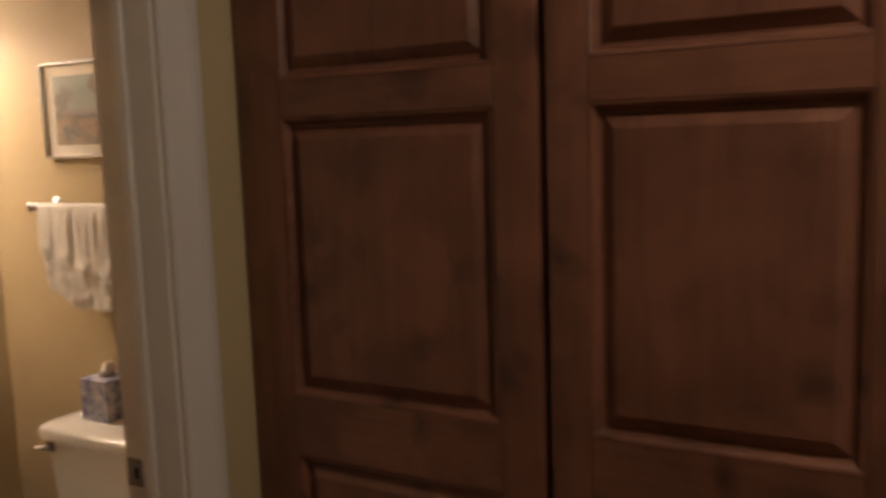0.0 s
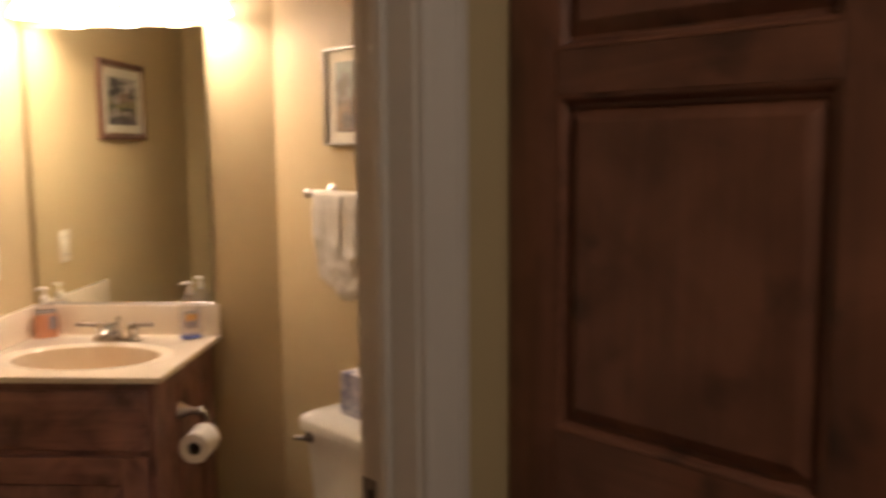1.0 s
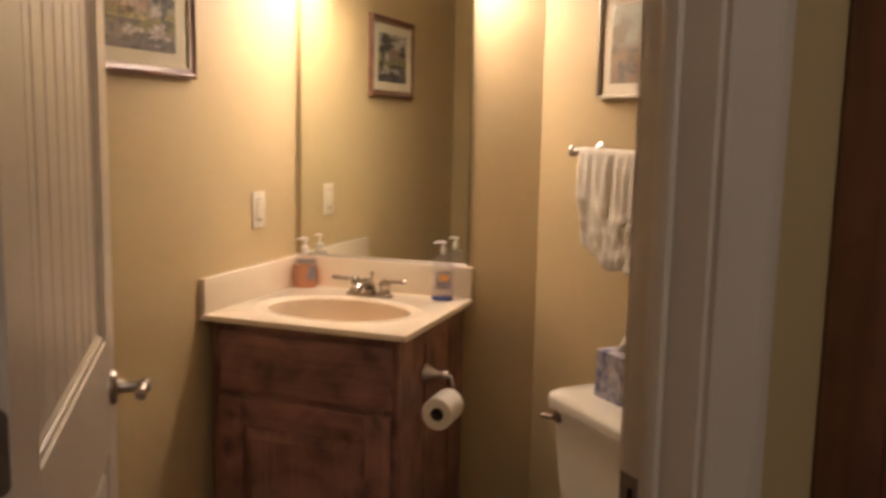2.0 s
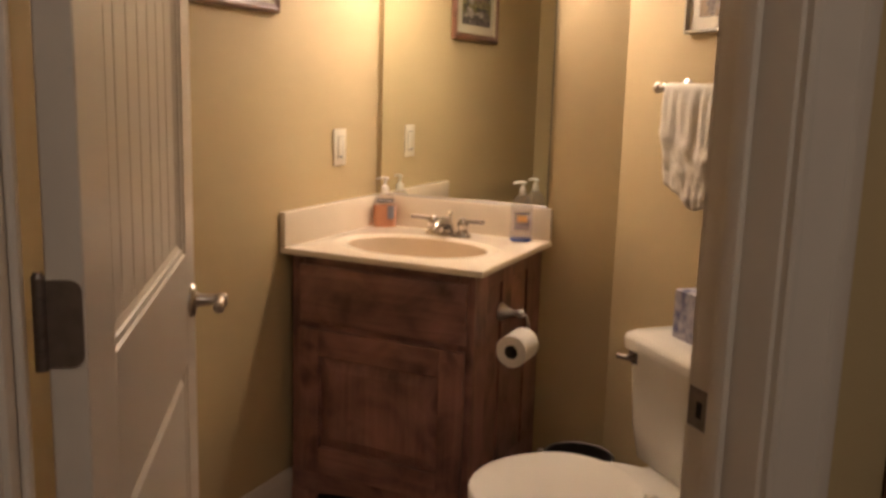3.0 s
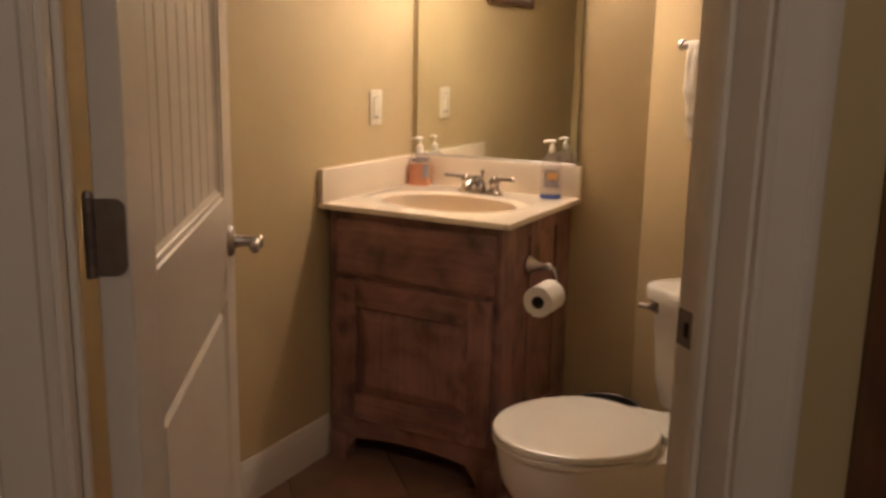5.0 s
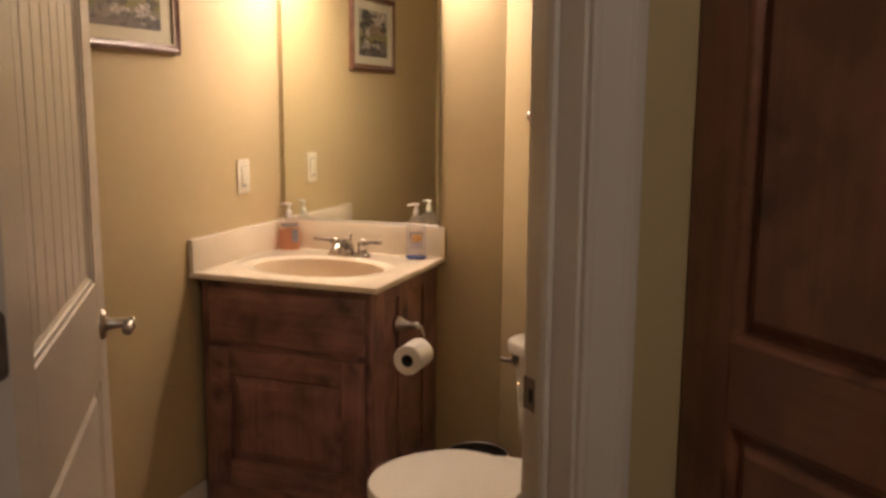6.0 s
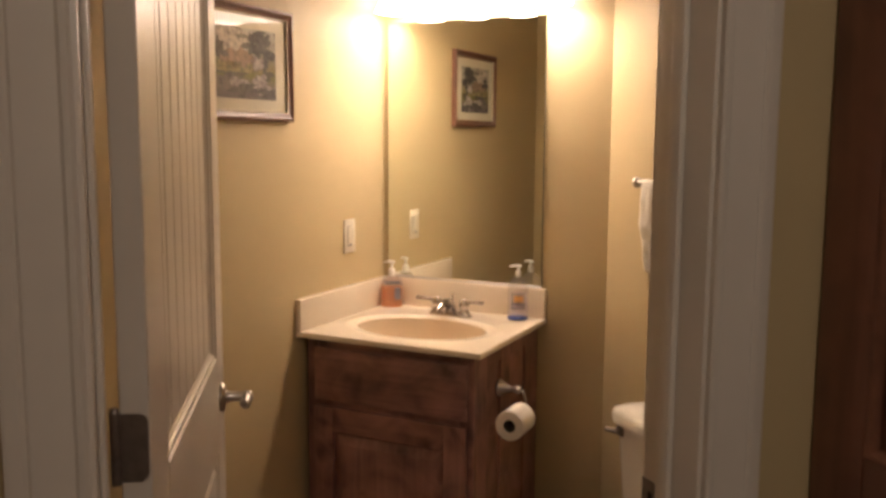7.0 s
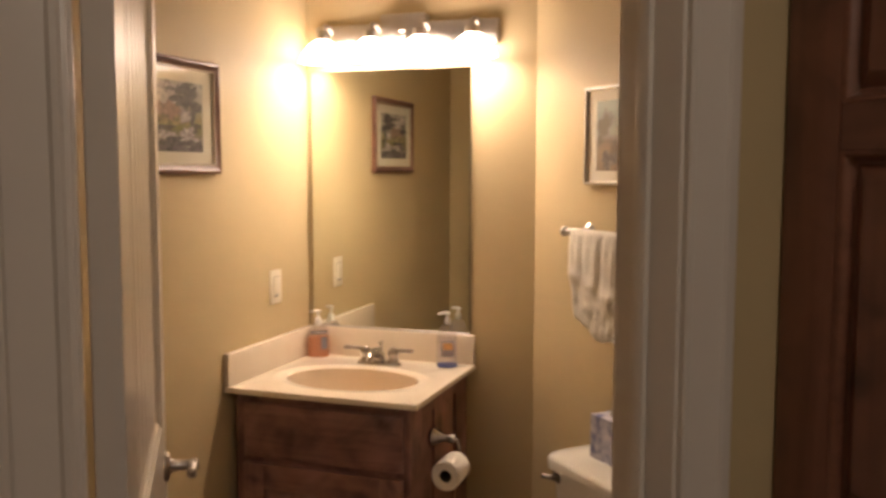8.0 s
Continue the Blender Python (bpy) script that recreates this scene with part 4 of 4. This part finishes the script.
    part("flush_lever", bm, DARKMETAL, tank, "metal flush lever")
    for s in (-1, 1):
        part("bolt_cap", lathe(bmesh.new(), [(0.014, 0.0), (0.012, 0.012), (0.004, 0.018)], (0.30, s * 0.10, 0.018), 14), CERAMIC, t)
    return t


toilet()


# ---- tissue box on the tank ----
TISSUEBOX = material("blue_floral_card", (0.66, 0.64, 0.68), 0.6, vary=0.2, scale=34, second=(0.07, 0.09, 0.27))
box_ = thing("tissue_box", R45 @ pose(0.508, -1.178, 0.7005), "blue and white patterned tissue box on the toilet tank", "tissue box")
part("carton", bx(-0.055, 0.055, -0.055, 0.055, 0, 0.122, bevel=0.0015, seg=1), TISSUEBOX, box_)
bm = bmesh.new()
rng = random.Random(4)
loops = []
for k, z in enumerate((0.119, 0.130, 0.145, 0.162)):
    r = (0.020, 0.022, 0.024, 0.010)[k]
    loops.append([Vector((r * (1 + 0.45 * math.sin(3 * a + k) + 0.2 * rng.random()) * math.cos(a), 0.5 * r * (1 + 0.4 * math.cos(2 * a + 2 * k)) * math.sin(a), z + 0.006 * math.sin(4 * a + k))) for a in (2 * math.pi * i / 24 for i in range(24))])
part("tissue", rings(bm, loops), PAPER, box_, "crumpled white tissue", angle=60)


# ---- towel bar and towel ----
def towel_rail():
    r = thing("towel_bar", R45, "satin nickel towel bar on the wall over the toilet", "towel bar")
    for v in (-0.905, -1.485):
        bm = bmesh.new()
        lathe(bm, [(0.026, 0), (0.026, 0.004), (0.020, 0.009), (0.011, 0.014), (0.009, 0.03), (0.010, 0.056)], (UR, v, 1.310), 20, Matrix.Rotation(radians(-90), 4, "Y"))
        bmesh.ops.create_uvsphere(bm, u_segments=16, v_segments=10, radius=0.0125, matrix=Matrix.Translation((0.527, v, 1.310)))
        part("bracket", bm, NICKEL, r)
    part("rail", rod(bmesh.new(), (0.527, -0.876, 1.310), (0.527, -1.514, 1.310), 0.0075), NICKEL, r)
    for v, s in ((-0.876, 1), (-1.514, -1)):
        part("end_knob", lathe(bmesh.new(), [(0.008, 0.0), (0.014, 0.003), (0.0155, 0.010), (0.012, 0.017), (0.004, 0.020)], (0.527, v - s * 0.004, 1.310), 18, Matrix.Rotation(radians(-90 * s), 4, "X")), NICKEL, r)
    return r


towel_rail()


def towel():
    bm = bmesh.new()
    v0, v1, n, k = -0.921, -1.26, 46, 60
    grid = []
    for j in range(k + 1):
        s = j / k
        row = []
        for i in range(n + 1):
            f = i / n
            # over the rail: back hangs short, front hangs long
            # and the near corner of the front is drawn up, so its hem runs aslant
            rise = min(1, f / 0.42)
            reach = 0.312 * (0.84 + 0.16 * rise * rise * (3 - 2 * rise))
            L = -0.20 + s * (0.20 + reach)
            low = max(0, L) / 0.30
            gather = 1 - 0.10 * low
            v = v0 + (v1 - v0) * (0.5 + (f - 0.5) * gather) - 0.030 * low * low * max(0, 1 - f * 1.6)
            arc = 0.011
            if abs(L) < arc * math.pi / 2:
                a = L / arc
                u, z = 0.527 - arc * math.sin(a), 1.310 + arc * math.cos(a)
            else:
                sg = 1 if L > 0 else -1
                u, z = 0.527 - sg * arc, 1.310 - (abs(L) - arc * math.pi / 2)
            if L > 0:
                hang = min(1, L / 0.06)
                pleat = math.exp(-(L / 0.16) ** 2)
                fold = 0.0032 * pleat * (1 + math.sin(f * 52 + 1.2 * math.sin(f * 9) + 3 * L))
                fold += 0.010 * abs(noise.noise(Vector((f * 6, L * 7, 1.3))))
                # a bunched crease across the middle, crumpled cloth below it
                d = (L - 0.165) - 0.10 * (f - 0.3)
                fold += 0.010 * math.exp(-(d / 0.022) ** 2) * (0.6 + 0.4 * math.sin(f * 23))
                fold += 0.014 * abs(noise.noise(Vector((f * 9, L * 24, 4.1)))) * min(1, max(0, L - 0.15) / 0.05)
                u -= hang * (fold + 0.003)
                z -= 0.004 * math.sin(f * 17) * low ** 3
            row.append(bm.verts.new((u, v, z)))
        grid.append(row)
    for j in range(k):
        for i in range(n):
            bm.faces.new((grid[j][i], grid[j][i + 1], grid[j + 1][i + 1], grid[j + 1][i]))
    ob = finish(new("hand_towel", bpy.data.meshes.new("hand_towel")), bm, CLOTH, 180)
    ob.matrix_world = R45
    mod = ob.modifiers.new("thickness", "SOLIDIFY")
    mod.thickness, mod.offset = 0.004, 0
    return tagged(ob, "white terry hand towel draped over the towel bar", "towel")


towel()


# ---- paper holder and roll on the vanity's side ----
ph = thing("paper_holder", pose(0.606, -0.348, 0.668), "satin nickel toilet paper holder on the vanity side", "paper holder")
bm = bmesh.new()
lathe(bm, [(0.027, 0), (0.027, 0.004), (0.020, 0.014), (0.011, 0.034), (0.0085, 0.046), (0.0125, 0.056), (0.0135, 0.063), (0.010, 0.071), (0.004, 0.074)], (0, 0, 0), 20, Matrix.Rotation(radians(90), 4, "Y"))
part("post", bm, NICKEL, ph)
bm = tube(bmesh.new(), [(0.064, 0.0, 0.0), (0.080, 0.0, -0.004), (0.085, 0.006, -0.03), (0.086, 0.004, -0.054), (0.086, -0.01, -0.062), (0.086, -0.06, -0.062), (0.086, -0.105, -0.062)], 0.0048, 10)
part("hook_arm", bm, NICKEL, ph)
roll_ = thing("toilet_roll", pose(0.692, -0.427, 0.594), "part-used white toilet paper roll on the holder", "toilet paper")
bm = bmesh.new()
prof = [(0.019, -0.052), (0.0428, -0.052), (0.0440, -0.050), (0.0440, 0.050), (0.0428, 0.052), (0.019, 0.052)]
lathe(bm, prof + [prof[0]], (0, 0, 0), 40, Matrix.Rotation(radians(90), 4, "X"), False, False)
part("paper", bm, PAPER, roll_)
bm = lathe(bmesh.new(), [(0.0192, -0.051), (0.0192, 0.051), (0.0178, 0.051), (0.0178, -0.051), (0.0192, -0.051)], (0, 0, 0), 28, Matrix.Rotation(radians(90), 4, "X"), False, False)
part("core", bm, CARD, roll_, "brown cardboard core")
bm = rings(bmesh.new(), [[Vector((0.0440 * math.cos(a) * f, y, 0.0440 * math.sin(a) * f)) for f, a in [(1.012, radians(d)) for d in range(60, 176, 8)] + [(1.035, radians(d)) for d in range(172, 56, -8)]] for y in (-0.05, 0.05)])
part("loose_sheet", bm, PAPER, roll_)


# ---- waste bin in the corner ----
wb = thing("waste_bin", pose(0.798, -0.128, 0), "small dark round waste bin behind the toilet", "waste bin")
bm = lathe(bmesh.new(), [(0.085, 0.002), (0.088, 0.006), (0.101, 0.172), (0.106, 0.180), (0.106, 0.185), (0.101, 0.185), (0.098, 0.173), (0.083, 0.012)], (0, 0, 0), 36)
part("bucket", bm, BIN, wb)
part("rim", lathe(bmesh.new(), [(0.1065, 0.177), (0.110, 0.181), (0.110, 0.187), (0.1065, 0.190), (0.101, 0.187), (0.101, 0.181), (0.1065, 0.177)], (0, 0, 0), 36, None, False, False), DARKMETAL, wb, "dark shiny rim")

# ---- floor pieces ----
bm = bx(-0.1635, 0.1635, -0.1635, 0.1635, -0.012, 0.0, bevel=0.0015, seg=1)
tile0 = part("tile", bm, TILE, floor)
tile0.matrix_world = R45 @ Matrix.Translation((-1.02, -2.23, 0))
for i in range(-1, 7):
    for j in range(-1, 8):
        if i == 0 and j == 0:
            continue
        m = R45 @ Matrix.Translation((-1.02 + 0.332 * i, -2.23 + 0.332 * j, 0))
        u_, v_ = -1.02 + 0.332 * i, -2.23 + 0.332 * j
        if m.translation.y > 0.1 or m.translation.x < -0.1 or u_ > UR + 0.1 or u_ < UL - 0.1 or v_ < VH:
            continue
        ob = new("tile", tile0.data)
        ob.parent = floor
        ob.matrix_world = m
bm = bx(-0.0635, 0.0635, -0.62, 0.62, -0.014, 0.0, bevel=0.001, seg=1)
board0 = part("plank", bm, HALLFLOOR, floor)
board0.matrix_world = R45 @ Matrix.Translation((-2.03, -4.4, 0))
for i in range(-7, 20):
    for j in range(3):
        if i == 0 and j == 0:
            continue
        v = -4.4 + 1.242 * j - (0.45 if i % 2 and j else 0)
        if v > -2.9 and j == 2 and not i % 2:
            continue
        ob = new("plank", board0.data)
        ob.parent = floor
        ob.matrix_world = R45 @ Matrix.Translation((-2.03 + 0.1282 * i, min(v, -3.02), -0.0005 * j - 0.001 * (i % 2)))
